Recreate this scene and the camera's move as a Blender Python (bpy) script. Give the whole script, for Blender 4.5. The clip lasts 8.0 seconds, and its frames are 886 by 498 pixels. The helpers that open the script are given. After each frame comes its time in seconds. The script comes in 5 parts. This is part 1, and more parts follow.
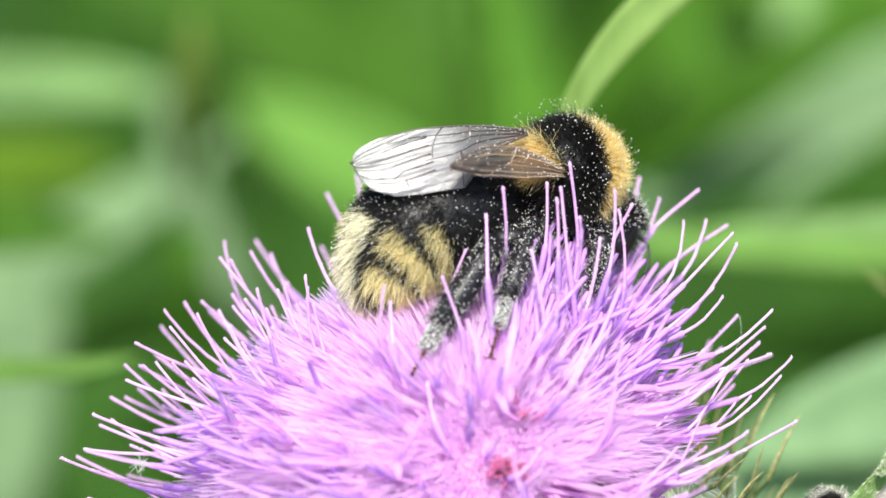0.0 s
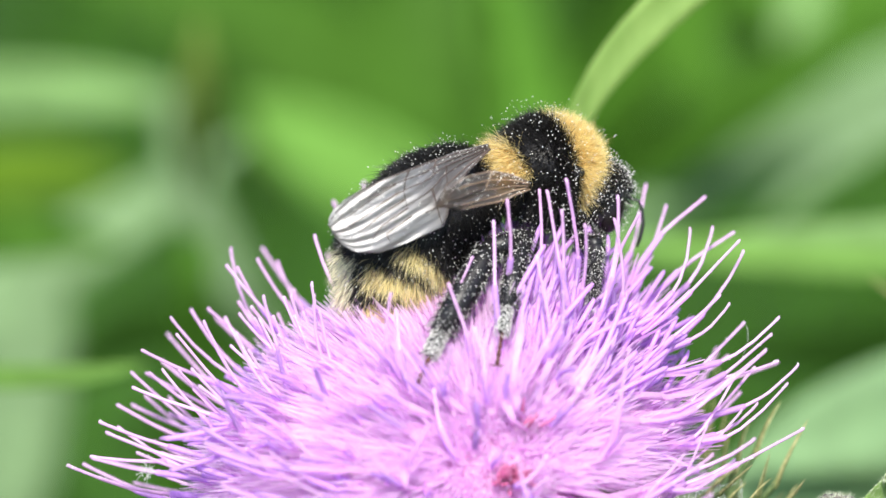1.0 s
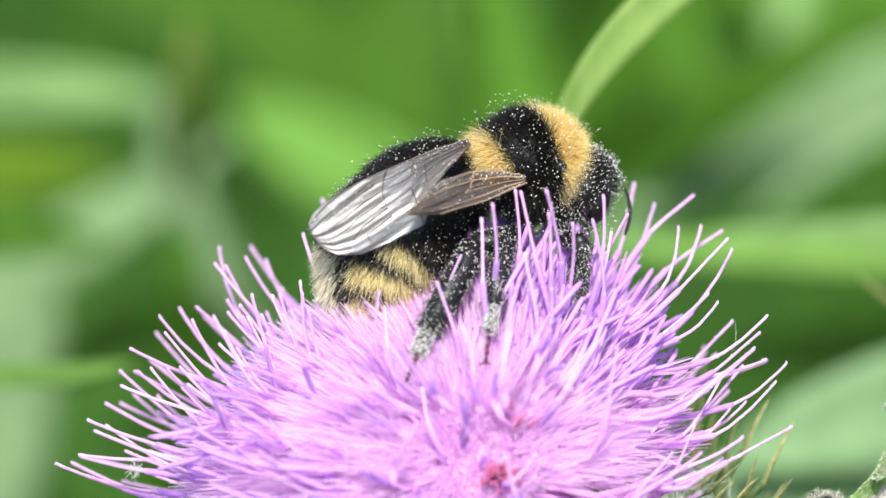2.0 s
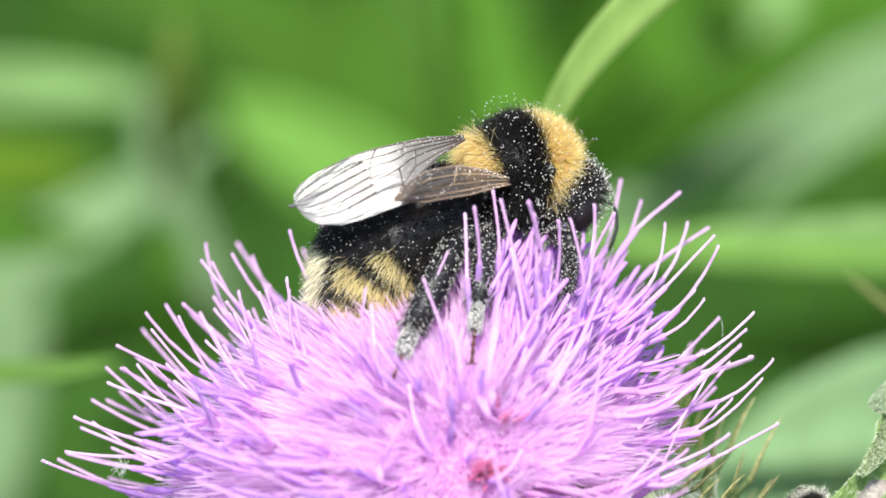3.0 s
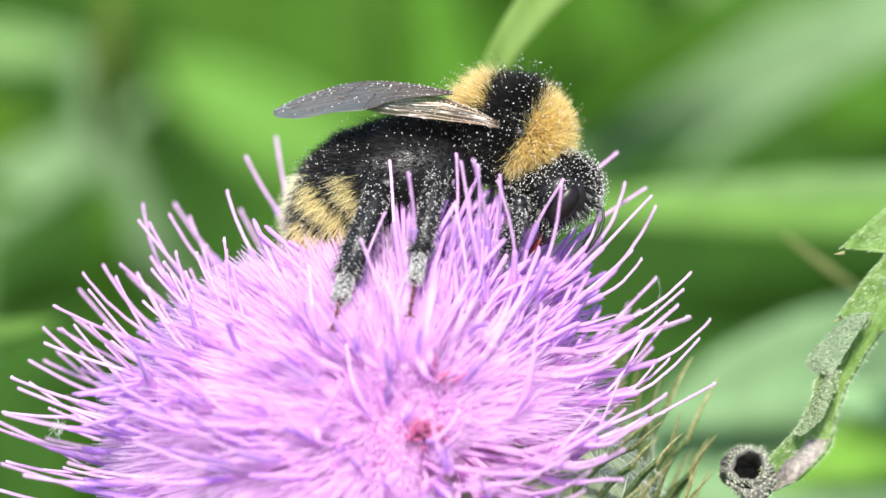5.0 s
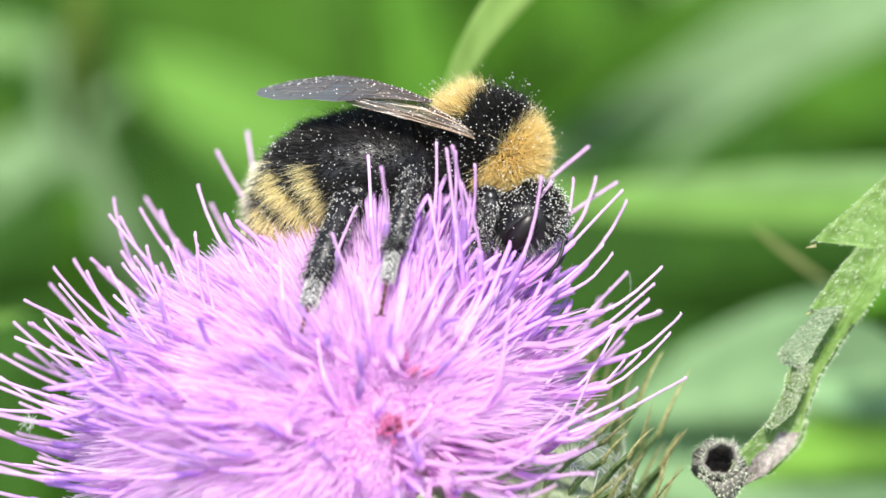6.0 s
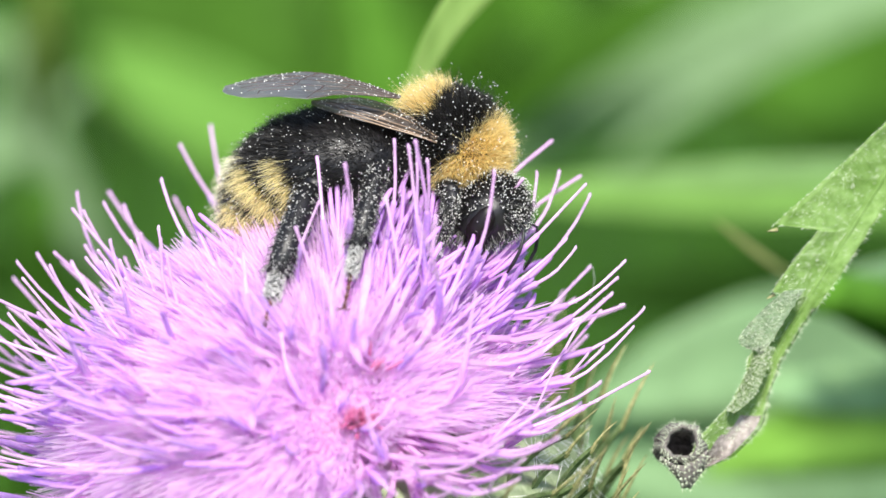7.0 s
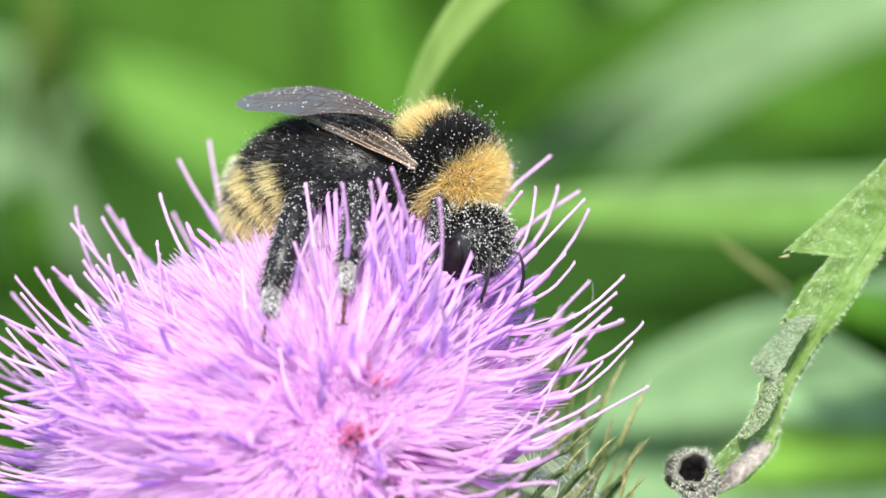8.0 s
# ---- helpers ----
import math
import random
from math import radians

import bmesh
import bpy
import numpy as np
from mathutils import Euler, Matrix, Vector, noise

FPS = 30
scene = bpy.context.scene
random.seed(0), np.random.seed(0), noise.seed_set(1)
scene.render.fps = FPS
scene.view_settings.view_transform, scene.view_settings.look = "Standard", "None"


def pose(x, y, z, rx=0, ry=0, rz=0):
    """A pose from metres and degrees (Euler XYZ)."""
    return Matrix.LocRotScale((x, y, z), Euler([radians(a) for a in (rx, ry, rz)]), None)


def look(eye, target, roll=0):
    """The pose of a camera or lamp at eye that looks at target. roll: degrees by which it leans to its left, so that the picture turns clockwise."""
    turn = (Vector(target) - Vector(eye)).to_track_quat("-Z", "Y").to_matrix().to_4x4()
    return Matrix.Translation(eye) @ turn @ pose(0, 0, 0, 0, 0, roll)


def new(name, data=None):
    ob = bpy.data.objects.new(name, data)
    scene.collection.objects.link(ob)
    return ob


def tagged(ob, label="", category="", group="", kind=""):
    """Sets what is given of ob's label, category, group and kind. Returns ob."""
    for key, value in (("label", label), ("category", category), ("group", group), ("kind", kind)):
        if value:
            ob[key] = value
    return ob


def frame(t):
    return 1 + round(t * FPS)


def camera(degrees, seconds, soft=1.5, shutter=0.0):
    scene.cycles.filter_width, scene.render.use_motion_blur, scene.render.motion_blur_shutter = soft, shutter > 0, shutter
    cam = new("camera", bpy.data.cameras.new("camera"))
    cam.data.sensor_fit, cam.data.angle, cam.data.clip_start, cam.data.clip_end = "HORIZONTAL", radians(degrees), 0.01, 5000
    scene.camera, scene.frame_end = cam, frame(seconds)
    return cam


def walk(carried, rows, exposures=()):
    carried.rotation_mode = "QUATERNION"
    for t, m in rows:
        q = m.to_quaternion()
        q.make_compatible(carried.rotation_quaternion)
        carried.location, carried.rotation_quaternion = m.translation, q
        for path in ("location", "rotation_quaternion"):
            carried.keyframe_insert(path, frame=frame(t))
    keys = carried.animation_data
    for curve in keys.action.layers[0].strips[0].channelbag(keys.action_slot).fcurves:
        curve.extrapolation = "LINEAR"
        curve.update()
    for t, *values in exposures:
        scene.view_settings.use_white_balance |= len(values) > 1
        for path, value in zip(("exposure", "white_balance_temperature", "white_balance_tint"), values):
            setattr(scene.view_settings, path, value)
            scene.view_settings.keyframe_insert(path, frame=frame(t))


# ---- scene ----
MM = 0.001
LENS, DIST, HEIGHT, TILT = 14.0, 0.2128, 0.80, 20.0
# slanted frame at the flower: x to the right, y away from the camera, z up
A = radians(TILT)
FRAME = Matrix(((1, 0, 0, 0), (0, math.cos(A), math.sin(A), 0), (0, -math.sin(A), math.cos(A), HEIGHT), (0, 0, 0, 1)))
EYE = FRAME @ Vector((0, -DIST, 0))


def spot(x, y, w=0.0):
    """A place in the slanted frame, in metres. x, y: thirtieths of a millimetre on the flower's plane, from the upper left; w: mm towards the camera."""
    k = 1 - w * MM / DIST
    return Vector(((x - 784) / 30 * MM * k, -w * MM, (441 - y) / 30 * MM * k))


def place(x, y, w=0.0):
    return FRAME @ spot(x, y, w)


cam = camera(LENS, 8.0, soft=1.5)
cam.data.dof.use_dof = True
cam.data.dof.focus_distance = DIST - 0.0028
cam.data.dof.aperture_fstop = 19.0
REACH = 784 / math.tan(radians(LENS / 2))


def aim(dx, dy, roll=0.0):
    """The camera, turned so that the flower shifts by dx, dy thirtieths of a millimetre."""
    base = look(EYE, FRAME @ Vector((0, 0, 0)))
    return base @ Matrix.Rotation(dx / REACH, 4, "Y") @ Matrix.Rotation(dy / REACH, 4, "X") @ Matrix.Rotation(radians(roll), 4, "Z")


walk(cam, [(t, aim(*s)) for t, *s in (
    (0.0, 0, 0), (0.5, 5, 2), (1.0, 11.5, 13), (1.5, -1.5, 4), (2.0, -9, 10), (2.2, -19, 8), (3.3, -33, 4.5),
    (3.5, -31.5, 5.5), (4.0, -64, -2), (4.5, -82, -60), (4.7, -110, -63),
    (5.8, -183.5, -77), (6.0, -194.5, -76), (6.5, -224, -82), (7.0, -259, -87), (7.5, -263, -90), (8.0, -261.5, -60))],
    exposures=[(0.0, 0.6), (8.0, 0.6)])

# ---- world and sun ----
SUN_UP, SUN_TURN = 53.0, 183.0   # elevation; bearing clockwise from +y
world = bpy.data.worlds.new("sky")
scene.world = world
world.use_nodes = True
wn = world.node_tree
sky = wn.nodes.new("ShaderNodeTexSky")
sky.sky_type, sky.sun_disc = "NISHITA", False
sky.sun_elevation, sky.sun_rotation = radians(SUN_UP), radians(SUN_TURN)
wn.links.new(sky.outputs[0], wn.nodes["Background"].inputs[0])
wn.nodes["Background"].inputs[1].default_value = 0.15
sun = new("sun", bpy.data.lights.new("sun", "SUN"))
sun.data.energy, sun.data.angle, sun.data.color = 4.5, radians(9.0), (1, 0.96, 0.88)
sx, sy = math.sin(radians(SUN_TURN)) * math.cos(radians(SUN_UP)), math.cos(radians(SUN_TURN)) * math.cos(radians(SUN_UP))
sun.matrix_world = look((sx, sy, HEIGHT + math.sin(radians(SUN_UP))), (0, 0, HEIGHT))

# ---- materials ----
def material(name, colour, rough=0.6, vary=0.15, scale=400.0, through_light=0.0, alpha=1.0, spec=0.5, bump=0.0, second=None, island=False, stretch=None):
    """A procedural surface: colour varied by noise at two scales and per object or island; through_light: share of light let through."""
    m = bpy.data.materials.new(name)
    m.use_nodes = True
    nt = m.node_tree
    N, L = nt.nodes, nt.links.new
    p = N["Principled BSDF"]
    p.inputs["Roughness"].default_value = rough
    p.inputs["Specular IOR Level"].default_value = spec
    p.inputs["Alpha"].default_value = alpha
    co = N.new("ShaderNodeTexCoord")
    n1, n2 = N.new("ShaderNodeTexNoise"), N.new("ShaderNodeTexNoise")
    n1.inputs["Scale"].default_value, n2.inputs["Scale"].default_value = scale, scale * 7
    n1.inputs["Detail"].default_value = n2.inputs["Detail"].default_value = 3
    where = co.outputs["Object"]
    if stretch:
        mapping = N.new("ShaderNodeMapping")
        mapping.inputs["Scale"].default_value = stretch
        L(where, mapping.inputs[0])
        where = mapping.outputs[0]
    L(where, n1.inputs["Vector"]), L(where, n2.inputs["Vector"])
    add = N.new("ShaderNodeMath")
    add.operation = "ADD"
    L(n1.outputs[0], add.inputs[0]), L(n2.outputs[0], add.inputs[1])
    ramp = N.new("ShaderNodeMapRange")
    ramp.inputs[1].default_value, ramp.inputs[2].default_value = 0.7, 1.3
    L(add.outputs[0], ramp.inputs[0])
    mix = N.new("ShaderNodeMix")
    mix.data_type = "RGBA"
    dark = tuple(c * (1 - vary) for c in colour)
    light = second or tuple(min(1, c * (1 + vary)) for c in colour)
    mix.inputs[6].default_value, mix.inputs[7].default_value = (*dark, 1), (*light, 1)
    L(ramp.outputs[0], mix.inputs[0])
    hsv = N.new("ShaderNodeHueSaturation")
    rnd = N.new("ShaderNodeNewGeometry").outputs["Random Per Island"] if island else N.new("ShaderNodeObjectInfo").outputs["Random"]
    span = N.new("ShaderNodeMapRange")
    span.inputs[3].default_value, span.inputs[4].default_value = 1 - vary, 1 + vary
    L(rnd, span.inputs[0]), L(span.outputs[0], hsv.inputs["Value"]), L(mix.outputs[2], hsv.inputs["Color"])
    L(hsv.outputs[0], p.inputs["Base Color"])
    if bump:
        b = N.new("ShaderNodeBump")
        b.inputs["Strength"].default_value, b.inputs["Distance"].default_value = bump, 0.0001
        L(n2.outputs[0], b.inputs["Height"]), L(b.outputs[0], p.inputs["Normal"])
    if through_light:
        tr, ms = N.new("ShaderNodeBsdfTranslucent"), N.new("ShaderNodeMixShader")
        L(hsv.outputs[0], tr.inputs[0])
        ms.inputs[0].default_value = through_light
        L(p.outputs[0], ms.inputs[1]), L(tr.outputs[0], ms.inputs[2]), L(ms.outputs[0], N["Material Output"].inputs[0])
    return m


M = dict(
    corolla=material("corolla", (0.96, 0.772, 0.965), 0.85, 0.05, 500, 0.74, spec=0.15, island=True),
    corolla_one=material("corolla_single", (0.91, 0.60, 0.90), 0.8, 0.06, 500, 0.6, spec=0.15),
    anther=material("anther", (0.76, 0.45, 0.88), 0.5, 0.12, 600, 0.45, island=True),
    anther_one=material("anther_single", (0.73, 0.44, 0.93), 0.5, 0.15, 600, 0.5),
    anther_soft=material("anther_soft", (0.80, 0.48, 0.88), 0.5, 0.12, 600, 0.5),
    style=material("style", (0.89, 0.57, 0.89), 0.5, 0.12, 900, 0.35, island=True),
    style_one=material("style_single", (0.89, 0.57, 0.89), 0.5, 0.12, 900, 0.35),
    red=material("receptacle", (0.88, 0.46, 0.74), 0.7, 0.1, 300, 0.5, second=(0.95, 0.68, 0.92), bump=0.6),
    crimson=material("floret_base", (0.62, 0.10, 0.28), 0.6, 0.2, 600, 0.3, second=(0.84, 0.34, 0.60)),
    bract=material("bract", (0.09, 0.16, 0.045), 0.5, 0.35, 500, 0.15, second=(0.24, 0.32, 0.14)),
    involucre=material("involucre", (0.20, 0.27, 0.12), 0.7, 0.3, 300, second=(0.33, 0.38, 0.24), bump=0.4),
    spine=material("spine", (0.24, 0.28, 0.09), 0.45, 0.3, 500, 0.1, second=(0.60, 0.55, 0.27)),
    straw=material("dry_bract", (0.36, 0.38, 0.15), 0.6, 0.2, 300, 0.2, spec=0.1),
    stem=material("thistle_stem", (0.16, 0.26, 0.09), 0.6, 0.25, 200, bump=0.3),
    web=material("cobweb_hair", (0.75, 0.76, 0.72), 0.8, 0.05),
    cuticle=material("black_cuticle", (0.012, 0.011, 0.012), 0.42, 0.3, 900, bump=0.25),
    fur_black=material("black_hair", (0.012, 0.011, 0.010), 0.45, 0.4, 900, island=True),
    fur_gold=material("golden_hair", (0.95, 0.74, 0.345), 0.55, 0.15, 900, 0.45, island=True),
    fur_straw=material("straw_hair", (0.90, 0.76, 0.40), 0.55, 0.2, 900, 0.42, island=True),
    fur_white=material("cream_hair", (0.94, 0.87, 0.62), 0.6, 0.12, 900, 0.25, island=True),
    fur_grey=material("grey_hair", (0.34, 0.34, 0.31), 0.6, 0.4, 900, island=True),
    pollen=material("pollen", (0.86, 0.85, 0.80), 0.8, 0.1, island=True),
    eye=material("compound_eye", (0.010, 0.007, 0.008), 0.32, 0.3, 2500, spec=0.25),
    tarsus=material("tarsus", (0.09, 0.035, 0.018), 0.4, 0.3, 900),
    tongue=material("tongue", (0.30, 0.045, 0.03), 0.35, 0.3, 900),
    vein=material("wing_vein", (0.08, 0.055, 0.045), 0.4, 0.3, 700),
    vein_pale=material("hindwing_vein", (0.30, 0.21, 0.14), 0.35, 0.3, 700),
    leaf=material("thistle_leaf", (0.145, 0.27, 0.05), 0.7, 0.2, 260, 0.3, second=(0.24, 0.37, 0.12), bump=0.9, spec=0.3),
    leaf_pale=material("leaf_underside", (0.34, 0.46, 0.27), 0.85, 0.2, 900, 0.25, bump=0.5),
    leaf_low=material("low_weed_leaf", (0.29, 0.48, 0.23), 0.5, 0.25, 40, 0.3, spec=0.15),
    leaf_dry=material("withered_leaf", (0.13, 0.11, 0.095), 0.85, 0.4, 400, bump=1.0, second=(0.34, 0.30, 0.28), spec=0.2),
    leaf_withered=material("withered_cup", (0.07, 0.06, 0.055), 0.9, 0.4, 500, bump=1.0, second=(0.26, 0.235, 0.215), spec=0.15),
    leaf_hair=material("leaf_hair", (0.60, 0.66, 0.48), 0.8, 0.1, island=True),
    # yellower green than the other low weed leaves
    green_yellow=material("weed_leaf_yellow_green", (0.20, 0.40, 0.06), 0.5, 0.25, 40, 0.3, spec=0.15),
    grass=material("grass_blade", (0.19, 0.33, 0.07), 0.5, 0.2, 90, 0.35, second=(0.27, 0.41, 0.11), spec=0.3, stretch=(1, 1, 0.2)),
    green=material("weed_leaf", (0.072, 0.195, 0.018), 0.5, 0.3, 40, 0.3, second=(0.105, 0.26, 0.03), spec=0.05),
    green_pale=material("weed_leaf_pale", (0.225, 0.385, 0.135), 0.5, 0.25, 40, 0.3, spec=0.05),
    # near-black green that stands in for shade in the gaps between weeds
    green_gap_shade=material("weed_leaf_gap_shade", (0.016, 0.048, 0.005), 0.8, 0.3, 40, 0.2, spec=0.05),
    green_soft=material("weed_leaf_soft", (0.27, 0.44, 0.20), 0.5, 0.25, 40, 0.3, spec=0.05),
    green_olive=material("weed_leaf_olive", (0.10, 0.19, 0.015), 0.6, 0.25, 40, 0.3, spec=0.05),
    green_moss=material("weed_leaf_moss", (0.20, 0.29, 0.06), 0.6, 0.2, 40, 0.3, spec=0.05),
    green_grey=material("weed_leaf_grey", (0.20, 0.31, 0.15), 0.6, 0.25, 40, 0.3, spec=0.05),
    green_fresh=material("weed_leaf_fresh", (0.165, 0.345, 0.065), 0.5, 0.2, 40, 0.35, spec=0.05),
    green_lime=material("weed_stem_lime", (0.165, 0.32, 0.07), 0.5, 0.2, 40, 0.3, spec=0.05),
    meadow=material("meadow_grass", (0.048, 0.135, 0.012), 0.5, 0.45, 30, 0.3, island=True, spec=0.05),
    ground=material("meadow_ground", (0.025, 0.06, 0.012), 0.9, 0.5, 6, second=(0.05, 0.12, 0.025), bump=0.6, spec=0.05),
)


def membrane(name, tint, clear, gloss, rough):
    """A wing skin: tinted and partly clear, with a broad gloss and fine wrinkles along the wing."""
    m = bpy.data.materials.new(name)
    m.use_nodes = True
    nt = m.node_tree
    N, L = nt.nodes, nt.links.new
    N.remove(N["Principled BSDF"])
    co, mp = N.new("ShaderNodeTexCoord"), N.new("ShaderNodeMapping")
    mp.inputs["Scale"].default_value = (0.25, 1, 1)
    L(co.outputs["Object"], mp.inputs[0])
    n1, n2 = N.new("ShaderNodeTexNoise"), N.new("ShaderNodeTexNoise")
    n1.inputs["Scale"].default_value, n2.inputs["Scale"].default_value = 900, 2600
    L(mp.outputs[0], n1.inputs["Vector"]), L(mp.outputs[0], n2.inputs["Vector"])
    mix = N.new("ShaderNodeMix")
    mix.data_type = "RGBA"
    mix.inputs[6].default_value, mix.inputs[7].default_value = (*[c * 0.55 for c in tint], 1), (*[min(1, c * 1.3) for c in tint], 1)
    L(n1.outputs[0], mix.inputs[0])
    skin, see, shine = N.new("ShaderNodeBsdfDiffuse"), N.new("ShaderNodeBsdfTransparent"), N.new("ShaderNodeBsdfAnisotropic")
    L(mix.outputs[2], skin.inputs[0]), L(mix.outputs[2], see.inputs[0])
    shine.inputs["Color"].default_value = (1, 1, 1, 1)
    shine.inputs["Roughness"].default_value = rough
    b = N.new("ShaderNodeBump")
    b.inputs["Strength"].default_value, b.inputs["Distance"].default_value = 0.7, 0.0001
    L(n2.outputs[0], b.inputs["Height"]), L(b.outputs[0], shine.inputs["Normal"])
    m1, m2 = N.new("ShaderNodeMixShader"), N.new("ShaderNodeMixShader")
    m1.inputs[0].default_value = clear
    # the outer cells are glossier than those at the hinge
    split, span = N.new("ShaderNodeSeparateXYZ"), N.new("ShaderNodeMapRange")
    L(co.outputs["Object"], split.inputs[0]), L(split.outputs["X"], span.inputs["Value"])
    for key, value in (("From Min", -0.003), ("From Max", -0.0055), ("To Min", gloss * 0.45), ("To Max", gloss)):
        span.inputs[key].default_value = value
    L(span.outputs[0], m2.inputs[0])
    L(skin.outputs[0], m1.inputs[1]), L(see.outputs[0], m1.inputs[2])
    L(m1.outputs[0], m2.inputs[1]), L(shine.outputs[0], m2.inputs[2]), L(m2.outputs[0], N["Material Output"].inputs[0])
    return m


M["membrane"] = membrane("wing_membrane", (0.27, 0.235, 0.22), 0.54, 0.36, 0.5)
M["membrane_brown"] = membrane("hindwing_membrane", (0.42, 0.33, 0.26), 0.8, 0.2, 0.34)


# ---- mesh tools ----
def lerp(x, xs, ys):
    return float(np.interp(x, xs, ys))


def part(name, bm, mat, parent=None, label="", kind="", smooth=True, scale=MM):
    """Links a bmesh, or a mesh, as one object under a thing."""
    if isinstance(bm, bmesh.types.BMesh):
        me = bpy.data.meshes.new(name)
        bmesh.ops.scale(bm, vec=(scale,) * 3, verts=bm.verts)
        bmesh.ops.recalc_face_normals(bm, faces=bm.faces)
        bm.to_mesh(me)
        bm.free()
        if smooth:
            for p in me.polygons:
                p.use_smooth = True
    else:
        me = bm
    for m in (mat if isinstance(mat, (list, tuple)) else [mat]):
        me.materials.append(m)
    ob = new(name, me)
    ob.parent = parent
    return tagged(ob, label, kind=kind)


def thing(name, m, label, category, group="", kind=""):
    ob = new(name)
    ob.empty_display_size = 0.005
    ob.matrix_basis = m
    return tagged(ob, label, category, group, kind)


def mesh_of(name, verts, faces, mats=None, smooth=True):
    me = bpy.data.meshes.new(name)
    me.from_pydata([tuple(v) for v in verts], [], [tuple(f) for f in faces])
    if mats is not None:
        me.polygons.foreach_set("material_index", list(mats))
    me.polygons.foreach_set("use_smooth", [smooth] * len(me.polygons))
    me.update()
    return me


def tube(bm, pts, radii, sides=8, cap=True):
    """A tapering tube along the points."""
    pts = [Vector(p) for p in pts]
    rings, ref = [], Vector((0.31, 0.87, 0.39))
    for i, p in enumerate(pts):
        t = (pts[min(i + 1, len(pts) - 1)] - pts[max(i - 1, 0)]).normalized()
        a = (ref - t * ref.dot(t)).normalized()
        b = t.cross(a)
        ref = a
        rings.append([bm.verts.new(p + (a * math.cos(q) + b * math.sin(q)) * radii[i]) for q in (2 * math.pi * k / sides for k in range(sides))])
    for r0, r1 in zip(rings, rings[1:]):
        for k in range(sides):
            bm.faces.new((r0[k], r0[(k + 1) % sides], r1[(k + 1) % sides], r1[k]))
    if cap:
        bm.faces.new(rings[0][::-1])
        bm.faces.new(rings[-1])
    return bm


def bezier(p0, p1, p2, n):
    p0, p1, p2 = Vector(p0), Vector(p1), Vector(p2)
    return [(1 - t) ** 2 * p0 + 2 * t * (1 - t) * p1 + t * t * p2 for t in (i / n for i in range(n + 1))]


def align(z, roll=0.0):
    """A turn that takes z to the given way."""
    return Vector(z).to_track_quat("Z", "Y").to_matrix().to_4x4() @ Matrix.Rotation(roll, 4, "Z")


def grains(pts, size, seed):
    """Specks of pollen as small eight-sided grains."""
    g = np.random.RandomState(seed)
    V, F = [], []
    unit = np.array(((1, 0, 0), (-1, 0, 0), (0, 1, 0), (0, -1, 0), (0, 0, 1), (0, 0, -1)), float)
    for p in pts:
        o = len(V)
        s = size * g.uniform(0.5, 1.4)
        V.extend((np.array(p) + unit * s + g.normal(size=(6, 3)) * s * 0.15) * MM)
        F.extend((o + a, o + b, o + c) for a, b, c in ((0, 2, 4), (2, 1, 4), (1, 3, 4), (3, 0, 4), (2, 0, 5), (1, 2, 5), (3, 1, 5), (0, 3, 5)))
    return mesh_of("pollen", V, F)

# ---- meadow ----
def ground():
    bm = bmesh.new()
    n, rad = 48, [0, 0.3, 0.8, 1.6, 3, 6, 12, 30, 90, 400]
    rings = [[bm.verts.new((0, 0, 0))]]
    for r in rad[1:]:
        rings.append([bm.verts.new((r * math.cos(6.2832 * k / n), r * math.sin(6.2832 * k / n), 0.03 * noise.noise((r * math.cos(6.2832 * k / n) * 2, r * math.sin(6.2832 * k / n) * 2, 0)) if 0.3 < r < 30 else 0)) for k in range(n)])
    for k in range(n):
        bm.faces.new((rings[0][0], rings[1][k], rings[1][(k + 1) % n]))
    for a, b in zip(rings[1:], rings[2:]):
        for k in range(n):
            bm.faces.new((a[k], b[k], b[(k + 1) % n], a[(k + 1) % n]))
    ob = part("ground", bm, M["ground"], None, "green meadow floor", "structure", scale=1.0)
    tagged(ob, category="ground")


def blade(bm, pts, widths, side, fold=0.25, thick=0.0004):
    """A leaf blade along the points: two halves that rise from the midrib, with thickness."""
    pts = [Vector(p) for p in pts]
    rows = []
    for i, p in enumerate(pts):
        t = (pts[min(i + 1, len(pts) - 1)] - pts[max(i - 1, 0)]).normalized()
        s = (Vector(side) - t * Vector(side).dot(t)).normalized()
        n = t.cross(s)
        w = widths[i]
        up = [bm.verts.new(p + s * w * k + n * abs(k) * w * fold) for k in (-1, -0.5, 0, 0.5, 1)]
        dn = [bm.verts.new(p + s * w * k * 0.97 + n * (abs(k) * w * fold - thick)) for k in (1, 0.5, 0, -0.5, -1)]
        rows.append(up + dn)
    for a, b in zip(rows, rows[1:]):
        for j in range(10):
            bm.faces.new((a[j], a[(j + 1) % 10], b[(j + 1) % 10], b[j]))
    bm.faces.new(rows[0][::-1])
    bm.faces.new(rows[-1])
    return bm


